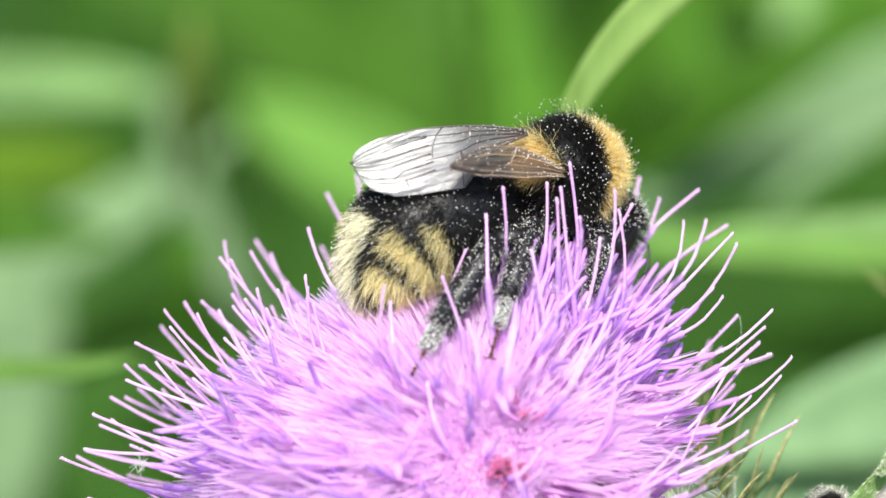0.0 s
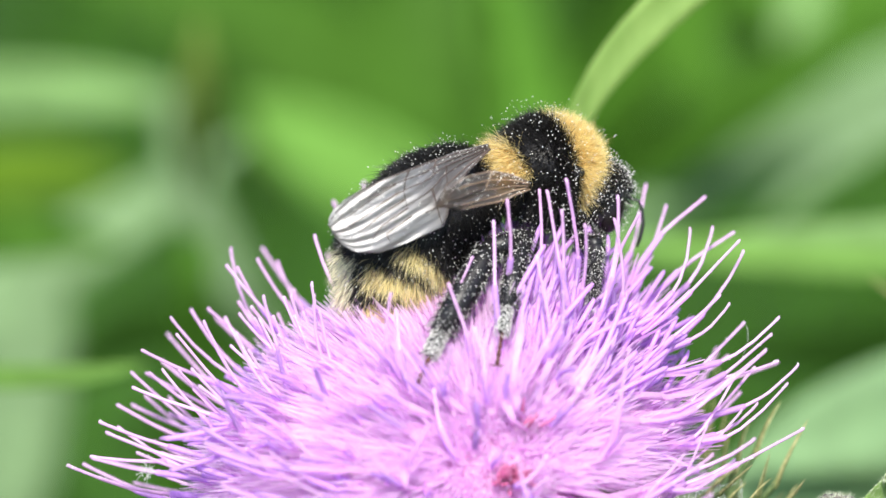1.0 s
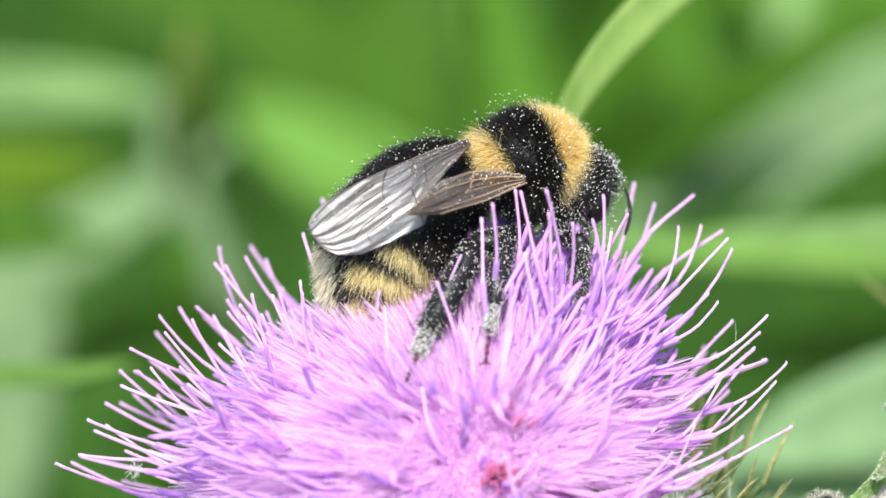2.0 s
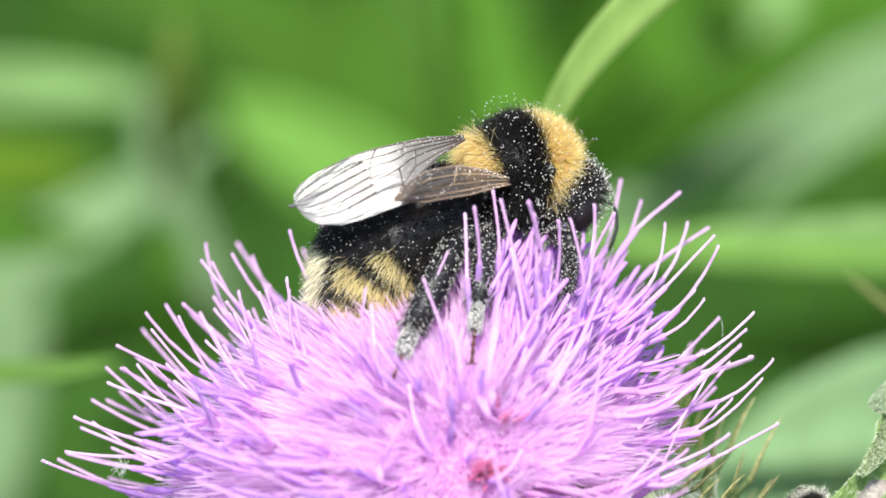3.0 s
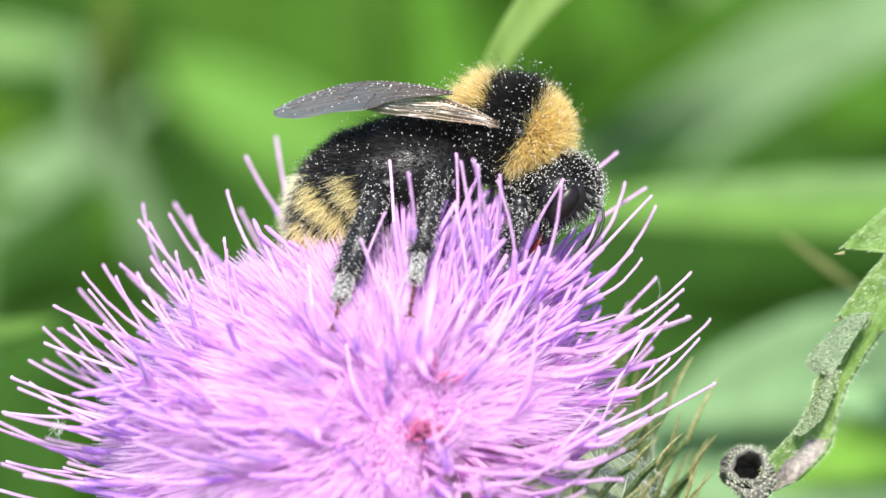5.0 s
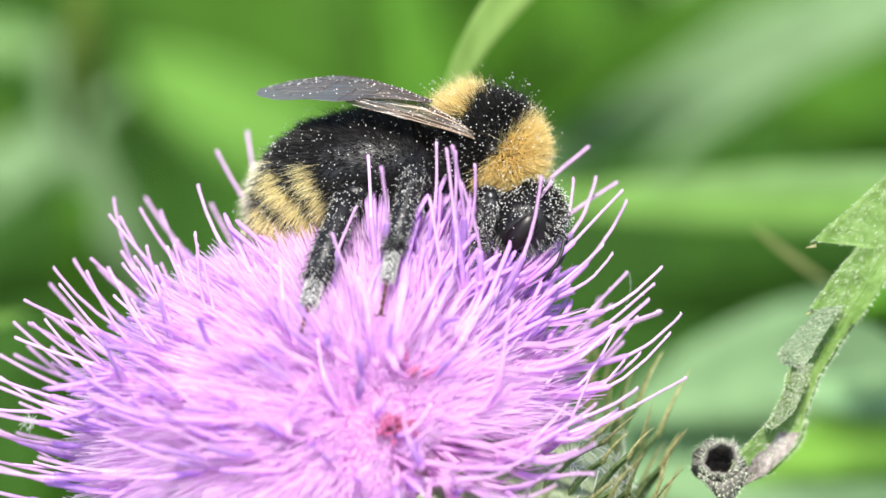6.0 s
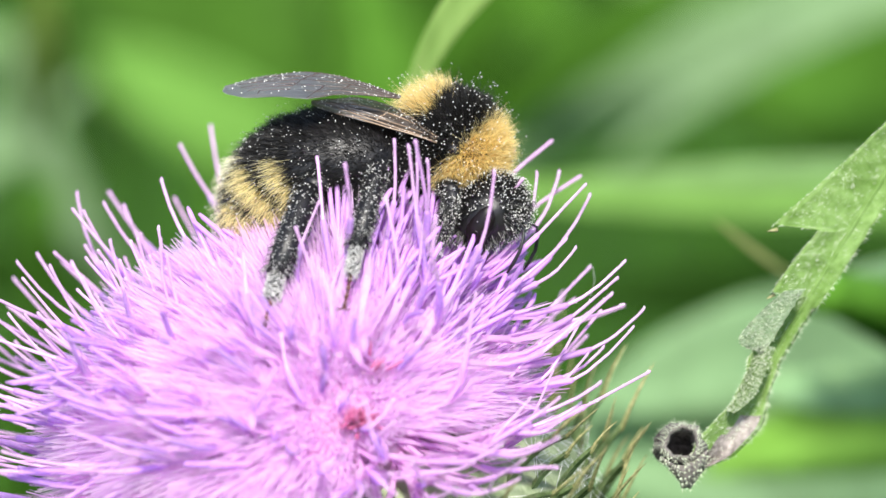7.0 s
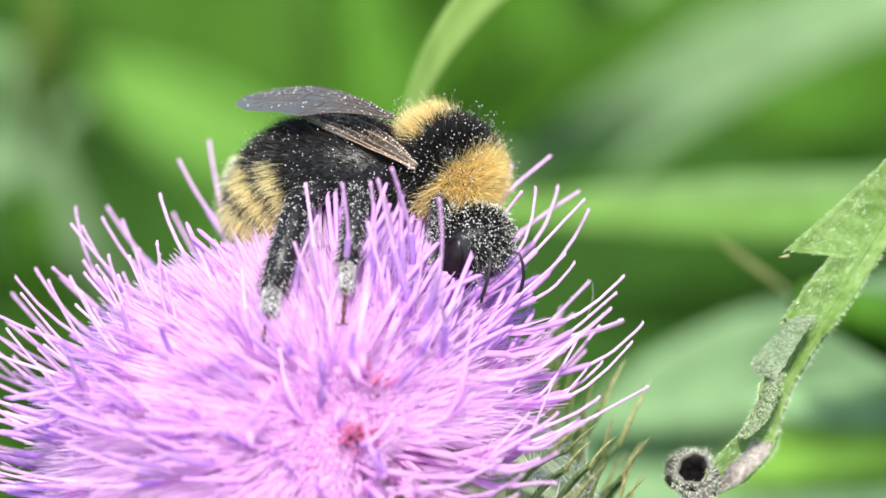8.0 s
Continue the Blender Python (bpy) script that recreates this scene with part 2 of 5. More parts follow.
def weed(name, label, category, foot, stalk, leaves, stem_mat="green", group="weeds behind the flower"):
    """A plant with a stem from the soil up through the stalk points, and leaves (root, bend, tip, half width in mm, material), in the slanted frame's spots."""
    ob = thing(name, Matrix.Translation(foot), label, category, group)
    back = Matrix.Translation(-Vector(foot))
    pts = [Vector(foot)] + [place(*p) for p in stalk]
    fine = []
    for a, b in zip(pts, pts[1:]):
        fine += [a.lerp(b, i / 6) for i in range(6)]
    fine.append(pts[-1])
    for _ in range(6):
        fine[1:-1] = [(a + 2 * b + c) / 4 for a, b, c in zip(fine, fine[1:-1], fine[2:])]
    bm = bmesh.new()
    tube(bm, [back @ p for p in fine], [0.003 - 0.0014 * i / len(fine) for i in range(len(fine))], 8)
    part("stem", bm, M[stem_mat], ob, "green stem", scale=1.0)
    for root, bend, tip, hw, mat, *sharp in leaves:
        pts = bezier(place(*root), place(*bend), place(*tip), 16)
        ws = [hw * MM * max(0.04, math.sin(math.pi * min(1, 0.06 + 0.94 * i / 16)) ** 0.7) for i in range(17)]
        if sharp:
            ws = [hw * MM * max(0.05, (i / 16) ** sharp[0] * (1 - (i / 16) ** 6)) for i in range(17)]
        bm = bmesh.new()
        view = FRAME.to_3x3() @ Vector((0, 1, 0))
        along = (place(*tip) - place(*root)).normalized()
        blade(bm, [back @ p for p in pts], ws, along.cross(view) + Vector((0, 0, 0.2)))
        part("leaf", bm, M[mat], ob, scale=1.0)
    return ob


ground()


def meadow_grass():
    """Blades all over the meadow round the flower, too many to count."""
    r = random.Random(12)
    V, F = [], []
    for i in range(12000):
        a, far = r.uniform(0, 6.2832), 0.34 + 4.2 * r.random() ** 0.8
        x, y = far * math.cos(a), 0.15 + far * math.sin(a)
        h, w = r.uniform(0.14, 0.42), r.uniform(0.002, 0.007)
        a, lean = r.uniform(0, 6.28), r.uniform(0.02, 0.25)
        s, d = Vector((math.cos(a), math.sin(a), 0)), Vector((-math.sin(a), math.cos(a), 0))
        p, o = Vector((x, y, -0.01)), len(V)
        for t, k in ((0, 0.7), (0.4, 1), (0.75, 0.7), (1, 0.06)):
            c = p + d * lean * t * t + Vector((0, 0, h * (t - 0.25 * t * t)))
            V.extend((c - s * w * k, c + d * w * 0.3 * k, c + s * w * k))
        for j in range(3):
            for e in range(2):
                q = o + 3 * j + e
                F.append((q, q + 1, q + 4, q + 3))
    ob = part("meadow_grass", mesh_of("meadow_grass", V, F), M["meadow"], None, "dense green meadow grass", "stuff")
    tagged(ob, category="grass")


meadow_grass()

# grass leaf that rises behind the bee
weed("grass_plant", "upright light green grass leaf behind the flower", "grass", (0.03, 0.16, 0), [(1010, 900, -40), (985, 415, -18)],
     [((978, 420, -18), (932, 110, -14), (1385, -160, -12), 2.35, "grass", 1.1)], "grass")
# level leaf and slanting leaves at the same side
weed("weed_plant", "light green weed with a long level leaf", "weed", (0.45, 0.35, 0), [(2250, 700, -70), (2300, 360, -70)],
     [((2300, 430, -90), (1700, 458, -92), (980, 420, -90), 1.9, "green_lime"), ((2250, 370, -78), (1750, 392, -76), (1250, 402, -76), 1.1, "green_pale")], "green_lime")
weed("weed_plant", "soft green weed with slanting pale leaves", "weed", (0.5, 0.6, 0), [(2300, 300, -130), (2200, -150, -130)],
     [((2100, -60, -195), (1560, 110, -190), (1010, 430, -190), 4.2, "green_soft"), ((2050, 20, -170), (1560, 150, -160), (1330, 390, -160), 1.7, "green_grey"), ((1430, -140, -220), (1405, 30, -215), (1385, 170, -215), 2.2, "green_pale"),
      ((2250, 420, -230), (1600, 250, -220), (1280, -200, -220), 11, "green"), ((2100, 600, -150), (1650, 590, -125), (1290, 620, -120), 3.4, "green_gap_shade")], "green")
weed("weed_plant", "low weed with broad blue-green leaves", "weed", (0.4, 0.3, 0), [(2200, 1200, -90), (2150, 800, -90)],
     [((2150, 740, -95), (1690, 640, -85), (1290, 810, -80), 5.6, "leaf_low"), ((2150, 880, -75), (1850, 770, -66), (1500, 930, -62), 4.0, "green_yellow"),
      ((2150, 1000, -90), (1600, 930, -85), (1150, 850, -85), 6, "leaf_low"),
      ((2150, 860, -50), (1850, 700, -45), (1690, 610, -42), 0.7, "green_gap_shade"), ((2150, 620, -58), (1860, 560, -52), (1640, 640, -50), 2.2, "leaf_low"), ((2150, 740, -60), (1800, 800, -52), (1560, 770, -50), 2.0, "leaf_low")], "green")
weed("weed_plant", "weed with a dry straw-coloured bract", "weed", (0.3, 0.2, 0), [(2300, 800, -60), (1900, 640, -45), (1700, 600, -34)],
     [((1670, 582, -34), (1600, 535, -30), (1530, 478, -28), 0.24, "straw")], "green")
# the other side
weed("weed_plant", "grey-green weed with long pale leaves", "weed", (-0.4, 0.5, 0), [(-620, 500, -130), (-560, 180, -130)],
     [((-560, 200, -150), (20, 120, -172), (330, 165, -170), 2.9, "green_pale"), ((-600, 800, -190), (60, 500, -182), (420, 230, -180), 3.8, "green_grey"),
      ((-600, 420, -130), (-100, 380, -120), (200, 420, -118), 3, "green")], "green")
# its near-black leaf is a shaded gap, put in as colour
weed("weed_plant", "weed with a thin lime-green leaf", "weed", (-0.25, 0.3, 0), [(-420, 900, -60), (-400, 600, -60)],
     [((-400, 610, -50), (60, 690, -42), (250, 628, -40), 0.9, "green_lime"), ((110, 660, -150), (235, 500, -150), (470, 610, -150), 2.7, "green_gap_shade"), ((-220, 330, -200), (30, 268, -195), (210, 300, -195), 3.6, "green_olive")], "green_lime")
weed("weed_plant", "low weed with pale drooping leaves", "weed", (-0.2, 0.4, 0), [(-150, 1300, -110), (-80, 1100, -110)],
     [((-80, 1100, -180), (-10, 780, -178), (90, 420, -178), 6.0, "green_grey"), ((-80, 1200, -185), (-200, 900, -180), (-120, 600, -180), 6, "green_grey")], "green")
weed("weed_plant", "tall weed with broad bright green leaves", "weed", (-0.05, 0.75, 0), [(700, 900, -260), (640, 500, -240)],
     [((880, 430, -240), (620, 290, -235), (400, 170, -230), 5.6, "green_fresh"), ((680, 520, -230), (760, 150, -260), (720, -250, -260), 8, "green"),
      ((640, 700, -240), (400, 700, -220), (200, 800, -220), 5, "green")], "green")
weed("weed_plant", "weed with an upright olive-green leaf", "weed", (-0.15, 0.5, 0), [(330, 900, -150), (335, 420, -130)],
     [((330, 330, -140), (335, 190, -126), (343, 20, -122), 1.8, "green_moss"), ((520, 650, -165), (335, 430, -160), (270, 120, -160), 2.3, "green_grey"), ((500, 440, -210), (412, 280, -205), (392, 120, -205), 1.7, "green_gap_shade")], "green")
# shade behind the bee, painted as the darkest of these leaves
weed("weed_plant", "leafy weed with near-black leaves put in for shade", "weed", (0.15, 0.85, 0), [(1000, 900, -320), (1000, 400, -300)],
     [((1000, 420, -300), (1150, 100, -290), (1050, -300, -290), 8, "green_gap_shade"), ((1000, 500, -300), (700, 60, -290), (100, -80, -290), 9, "green"),
      ((1000, 300, -300), (1150, -20, -270), (1500, -250, -270), 6, "green"), ((1290, 280, -230), (1230, 120, -225), (1170, -60, -225), 2.6, "green"), ((1340, 130, -228), (1345, 50, -222), (1330, -80, -222), 1.3, "green_gap_shade"), ((1020, 380, -200), (1320, 140, -170), (1620, -20, -170), 3.4, "green"), ((1000, 330, -240), (900, 120, -240), (860, -120, -240), 4.5, "green")], "green_gap_shade")
weed("weed_plant", "small weed with a lime-green tip", "weed", (0.03, 0.45, 0), [(880, 900, -110), (880, 300, -100)],
     [((880, 320, -100), (880, 150, -98), (840, -60, -98), 1.2, "green")], "green")


# ---- curled thistle leaf ----
def curled_leaf():
    plant = thing("thistle_plant", Matrix.Translation((0.13, 0.08, 0)), "thistle with a jagged hairy leaf, withered at its curled tip", "thistle")
    bm = bmesh.new()
    pts = bezier((0, 0, 0), (-0.03, -0.05, 0.45), place(2120, -60, -2) - Vector((0.13, 0.08, 0)), 20)
    pts += [pts[-1] + Vector((-0.003, 0, 0.02)), pts[-1] + Vector((-0.004, 0.002, 0.05))]
    tube(bm, pts, [0.004 - 0.0022 * i / 22 for i in range(23)], 10)
    part("stem", bm, M["stem"], plant, "ridged green stem", scale=1.0)
    back = Matrix.Translation((-0.13, -0.08, 0)) @ FRAME
    # the blade, row by row downwards: its edges and its midrib, with notches between the lobes
    left = ((-40, 2118), (150, 1960), (312, 1827), (400, 1735), (470, 1657), (493, 1634), (498, 1712), (540, 1678), (580, 1648), (609, 1629), (613, 1668), (660, 1632), (706, 1598), (722, 1588), (750, 1583), (804, 1558), (847, 1517), (872, 1495), (900, 1486), (921, 1494))
    ribs = ((-40, 2130), (150, 1990), (272, 1905), (392, 1832), (505, 1762), (605, 1700), (690, 1645), (750, 1620), (800, 1606), (850, 1580), (900, 1535), (921, 1499))
    right = ((-40, 2142), (150, 2030), (312, 1925), (457, 1827), (577, 1749), (640, 1703), (668, 1683), (728, 1646), (788, 1624), (837, 1615), (862, 1596), (896, 1562), (921, 1506))
    ys = sorted({-40 + 961 * k / 110 for k in range(111)} | {y for y, _ in left})
    bm = bmesh.new()
    rows, grid, r = [], [], random.Random(7)
    cols = 12
    for k, y in enumerate(ys):
        a, m, b = lerp(y, *zip(*left)), lerp(y, *zip(*ribs)), lerp(y, *zip(*right))
        wob = 3 * noise.noise((y * 0.05, 0, 4))
        bow = 1.0 if y < 600 else 1.5
        pts = []
        for j in range(cols):
            e = j / (cols - 1)
            f = min(1, e / 0.72)      # the wide half, then the narrow half beyond the midrib
            g = max(0, (e - 0.72) / 0.28)
            x = a + (m - a) * f + (b - m) * g + wob * (1 - math.sin(math.pi * e))
            w = bow * (0.9 * (1 - f) ** 1.4 + 0.55 * g ** 1.5 - (0.9 * max(0, g - 0.7) / 0.3 if y > 640 else 0)) + 0.22 * noise.noise((x * 0.03, y * 0.03, 2)) + 0.1 * noise.noise((x * 0.09, y * 0.09, 7))
            pts.append(spot(x, y + 0.06 * (a - m) * (1 - f), w + 0.5 * max(0, (y - 820) / 100)))
        grid.append(pts)
        rows.append([bm.verts.new(q) for q in pts] + [bm.verts.new(q + Vector((0, 0.0002, 0))) for q in pts[::-1]])
    n2 = 2 * cols
    for k, (a, b) in enumerate(zip(rows, rows[1:])):
        for j in range(n2):
            f = bm.faces.new((a[j], a[(j + 1) % n2], b[(j + 1) % n2], b[j]))
            c = f.calc_center_median()
            x, y = 784 + c.x / MM * 30, 441 - c.z / MM * 30
            fray = 14 * noise.noise((x * 0.05, y * 0.05, 3))
            if y + fray > 824 and y - 826 + fray > -0.9 * (x - 1575) and j < cols - 2:
                f.material_index = 1
    bm.faces.new(rows[0][::-1])
    bm.faces.new(rows[-1])
    bmesh.ops.transform(bm, matrix=back, verts=bm.verts)
    leaf = part("leaf", bm, [M["leaf"], M["leaf_dry"]], plant, "hairy jagged green leaf withering towards its tip", scale=1.0)
    bm = bmesh.new()
    tube(bm, [back @ (g[8] + Vector((0, 0.00003, 0))) for g in grid[:-24:2]], [0.0003 - 0.0002 * k / len(grid[:-24:2]) for k in range(len(grid[:-24:2]))], 8)
    part("midrib", bm, M["leaf"], leaf, "raised midrib", scale=1.0)
    # pale woolly flaps folded over the edge
    lobes = []
    for outer, inner, mat, label in (
            (((1651, 603), (1618, 630), (1588, 660), (1570, 682), (1571, 696), (1584, 706), (1612, 709)), ((1690, 599), (1672, 622), (1656, 648), (1641, 672), (1632, 686), (1625, 697), (1614, 710)), "leaf_pale", "pale woolly folded lobe"),
            (((1606, 712), (1590, 730), (1583, 748), (1577, 766), (1567, 784), (1556, 800), (1546, 814)), ((1634, 702), (1626, 726), (1619, 746), (1611, 766), (1600, 786), (1584, 804), (1562, 820)), "leaf", "rolled hairy leaf edge")):
        bm = bmesh.new()
        lobe = []
        for i in range(25):
            u = 6 * i / 24
            row = []
            for e in (0, 0.2, 0.4, 0.6, 0.8, 1):
                x = lerp(u, range(7), [q[0] for q in outer]) * (1 - e) + lerp(u, range(7), [q[0] for q in inner]) * e
                y = lerp(u, range(7), [q[1] for q in outer]) * (1 - e) + lerp(u, range(7), [q[1] for q in inner]) * e
                row.append(spot(x + 4 * noise.noise((i * 0.5, e, 8)), y, 1.75 + 0.45 * math.sin(2.6 * e) - 0.5 * (1 - e) + 0.2 * noise.noise((i * 0.6, e * 3, 5))))
            lobe.append(row)
        lobes.append(lobe)
        vs = [[bm.verts.new(q) for q in row] for row in lobe]
        for x, y in zip(vs, vs[1:]):
            for j in range(5):
                bm.faces.new((x[j], x[j + 1], y[j + 1], y[j]))
        bmesh.ops.solidify(bm, geom=bm.faces[:], thickness=0.00018)
        bmesh.ops.transform(bm, matrix=back, verts=bm.verts)
        part("folded_lobe", bm, M[mat], leaf, label, scale=1.0)
    for x, y, dx, dy in ((1634, 494, -14, 3), (1629, 609, -10, 8)):
        bm = bmesh.new()
        tube(bm, [back @ spot(x + 4, y, 0.9), back @ spot(x + dx, y + dy, 1.0)], [0.00014, 0.00003], 6)
        part("spine", bm, M["spine"], leaf, scale=1.0)
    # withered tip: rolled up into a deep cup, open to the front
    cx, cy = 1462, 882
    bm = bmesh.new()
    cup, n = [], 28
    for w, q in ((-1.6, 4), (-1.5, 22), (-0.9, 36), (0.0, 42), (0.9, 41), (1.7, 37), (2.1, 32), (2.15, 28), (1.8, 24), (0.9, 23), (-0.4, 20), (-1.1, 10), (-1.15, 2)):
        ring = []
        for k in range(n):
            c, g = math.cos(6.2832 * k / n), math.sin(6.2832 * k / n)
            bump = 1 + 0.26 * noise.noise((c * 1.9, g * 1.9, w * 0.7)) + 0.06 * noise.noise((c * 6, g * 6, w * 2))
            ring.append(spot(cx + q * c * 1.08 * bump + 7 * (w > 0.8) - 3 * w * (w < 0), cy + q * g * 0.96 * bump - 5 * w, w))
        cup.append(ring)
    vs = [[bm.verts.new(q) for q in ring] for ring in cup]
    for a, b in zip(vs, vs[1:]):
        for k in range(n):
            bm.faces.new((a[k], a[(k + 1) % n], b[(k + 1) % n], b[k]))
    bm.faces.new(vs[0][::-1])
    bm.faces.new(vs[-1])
    # crumpled flap below the cup, joining it to the leaf
    flap = []
    for i in range(11):
        t = i / 10
        x0, y0 = 1430 + 84 * t, 897 + 22 * math.sin(3.1 * t) - 12 * t
        x1, y1 = 1446 + 62 * t, 920 + 34 * math.sin(3.1 * t) ** 1.5 + 2 * t
        flap.append([spot(x0 + (x1 - x0) * e + 3 * noise.noise((i * 0.9, e * 2, 6)), y0 + (y1 - y0) * e + 4 * noise.noise((i * 1.1, e, 2)), 2.1 - 0.9 * e * e + 0.3 * noise.noise((i * 0.8, e * 3, 4))) for e in (0, 0.25, 0.5, 0.75, 1)])
    vs = [[bm.verts.new(q) for q in row] + [bm.verts.new(q + Vector((0, 0.0006, 0))) for q in row[::-1]] for row in flap]
    for a, b in zip(vs, vs[1:]):
        for k in range(10):
            bm.faces.new((a[k], a[(k + 1) % 10], b[(k + 1) % 10], b[k]))
    bm.faces.new(vs[0][::-1])
    bm.faces.new(vs[-1])
    bmesh.ops.transform(bm, matrix=back, verts=bm.verts)
    part("withered_tip", bm, M["leaf_withered"], leaf, "dark withered leaf tip rolled into a cup with a hairy rim", scale=1.0)
    # hairs along the leaf and the tip
    P, D, Ln = [], [], []
    for _ in range(7500):
        i, c = int((len(grid) - 1) * r.random() ** 0.6), r.random() * (cols - 1.001)
        g = r.random()
        if r.random() < 0.10:
            c = r.choice((0.0, cols - 1.001))
        k = int(c)
        q = grid[i][k].lerp(grid[i][k + 1], c - k).lerp(grid[i + 1][k].lerp(grid[i + 1][k + 1], c - k), g)
        if i > 0.93 * len(grid) and c > 3 and r.random() < 0.55:
            continue
        d = Vector((-0.9 if c < 7.5 else 0.9, -0.2, -0.45)) + Vector((r.gauss(0, .3), r.gauss(0, .2), r.gauss(0, .3)))
        P.append(q), D.append(d.normalized()), Ln.append(r.uniform(0.14, 0.36))
    for _ in range(3200):      # woolly flaps
        lobe = r.choice(lobes)
        i, e = r.randrange(24), r.random() * 4.999
        q = lobe[i][int(e)].lerp(lobe[i][int(e) + 1], e - int(e)).lerp(lobe[i + 1][int(e)].lerp(lobe[i + 1][int(e) + 1], e - int(e)), r.random())
        P.append(q), D.append(Vector((r.gauss(-0.3, .7), -0.7, r.gauss(0, .7))).normalized()), Ln.append(r.uniform(0.15, 0.35))
    for _ in range(800):      # rim and outside of the cup
        i, k = r.choice((2, 3, 4, 5, 5, 6, 6, 6, 7)), r.randrange(n)
        q = cup[i][k].lerp(cup[i + 1][(k + 1) % n], r.random())
        o = (q - spot(cx, cy, 1.0)).normalized()
        P.append(q), D.append((o + Vector((r.gauss(0, .35), r.gauss(0.2, .2), r.gauss(0, .35)))).normalized()), Ln.append(r.uniform(0.18, 0.45))
    for _ in range(500):
        i, e = r.randrange(11), r.randrange(5)
        P.append(flap[i][e]), D.append(Vector((r.gauss(0, .5), -0.6, r.gauss(-0.5, .5))).normalized()), Ln.append(r.uniform(0.15, 0.4))
    V, F = [], []
    for p, d, l in zip(P, D, Ln):
        s = d.cross(Vector((r.gauss(0, 1), r.gauss(0, 1), r.gauss(0, 1)))).normalized() * 0.000013
        o = len(V)
        V.extend((back @ (p - s), back @ (p + s), back @ (p + d * l * MM)))
        F.append((o, o + 1, o + 2))
    part("leaf_hair", mesh_of("leaf_hair", V, F), M["leaf_hair"], leaf, "fine pale hairs", kind="stuff")
    return leaf


CURLED_LEAF = curled_leaf()

# ---- thistle flower head ----
AXIS = Vector((-0.27, -0.56, 0.80)).normalized()      # in the slanted frame
CORE = spot(830, 850)
rng = random.Random(4)


def floret_arrays(seed, young=False, ripe=False, bowed=False):
    """Vertices in mm, faces and materials of one floret, 20 mm long along z: corolla with five lobes (0), anther tube (1), style (2).
    A young one ends in its lobes, a ripe one in its anther tube."""
    r = random.Random(seed)
    bend, side = (r.uniform(-0.8, 0.8), r.uniform(-0.8, 0.8)) if young else (r.uniform(1.0, 8.0), r.uniform(-2, 2))
    sway = 0.7 if young else 1.7
    if bowed:
        bend, sway = r.uniform(4.5, 9.5), 2.6
    low, high = (11.0, 20.0) if young else (11.0, 16.5) if ripe else (8.8, 14.0)
    V, F, K = [], [], []

    def mid(z):
        t = z / 20
        q = t * (1 - t)
        return Vector((bend * q * 1.6 + sway * q * math.sin(t * 5 + seed), side * q * 1.6 + sway * q * math.sin(t * 6 + 2 * seed), z))

    def ring_tube(zs, rs, n, k):
        o = len(V)
        for z, q in zip(zs, rs):
            for j in range(n):
                V.append(mid(z) + Vector((math.cos(6.2832 * j / n), math.sin(6.2832 * j / n), 0)) * q)
        for i in range(len(zs) - 1):
            for j in range(n):
                F.append((o + i * n + j, o + i * n + (j + 1) % n, o + (i + 1) * n + (j + 1) % n, o + (i + 1) * n + j))
                K.append(k)
        F.append(tuple(o + (len(zs) - 1) * n + j for j in range(n)))
        K.append(k)

    ring_tube((0, low * 0.6, low + 0.2), (0.14, 0.17, 0.24) if young else (0.2, 0.22, 0.32), 5, 0)
    for j in range(5):
        a = 6.2832 * j / 5 + r.uniform(-0.3, 0.3)
        out, tan = Vector((math.cos(a), math.sin(a), 0)), Vector((-math.sin(a), math.cos(a), 0))
        o, flare, top = len(V), r.uniform(0.1, 0.5) if young else r.uniform(0.3, 0.8), high * r.uniform(0.86, 1.0)
        for t, wd in ((0, 0.11), (0.5, 0.085), (1, 0.03)) if young else ((0, 0.15), (0.5, 0.12), (1, 0.04)):
            z = low + (top - low) * t
            c = mid(z) + out * (0.28 + flare * t * t)
            V.extend((c - tan * wd, c + tan * wd))
        for i in range(2):
            F.append((o + 2 * i, o + 2 * i + 1, o + 2 * i + 3, o + 2 * i + 2))
            K.append(0)
    if ripe:
        ring_tube((12, 14, 19.5, 20), (0.15, 0.19, 0.18, 0.1), 6, 1)
    if young or ripe:
        return np.array([tuple(v) for v in V]), F, K
    a0 = r.uniform(11.5, 12.5)
    a1 = a0 + r.uniform(2.4, 3.4)
    ring_tube((a0 - 2, a0, a1 - 0.2, a1), (0.18, 0.23, 0.23, 0.16), 6, 1)
    ring_tube((a1 - 0.1, a1 + 1.2, 17.6, 19.4, 19.85, 20), (0.135, 0.12, 0.115, 0.11, 0.13, 0.085), 6, 2)
    return np.array([tuple(v) for v in V]), F, K


FLORETS = [floret_arrays(s) for s in range(12)]
YOUNG = [floret_arrays(s, True) for s in range(100, 112)]
RIPE = [floret_arrays(s, ripe=True) for s in range(200, 208)]
BOWED = [floret_arrays(s, bowed=True) for s in range(300, 312)]


def floret_meshes(shape, anther="anther_one"):
    """The three meshes of a floret shape, in metres."""
    V, F, K = shape
    made = []
    for k, n in ((0, "floret"), (1, "anther_tube"), (2, "style")):
        faces = [f for f, q in zip(F, K) if q == k]
        if not faces:
            continue
        used = sorted({v for f in faces for v in f})
        at = {v: j for j, v in enumerate(used)}
        me = mesh_of(n, V[used] * MM, [[at[v] for v in f] for f in faces])
        me.materials.append(M[("corolla_one", anther, "style_one")[k]])
        made.append(me)
    return made


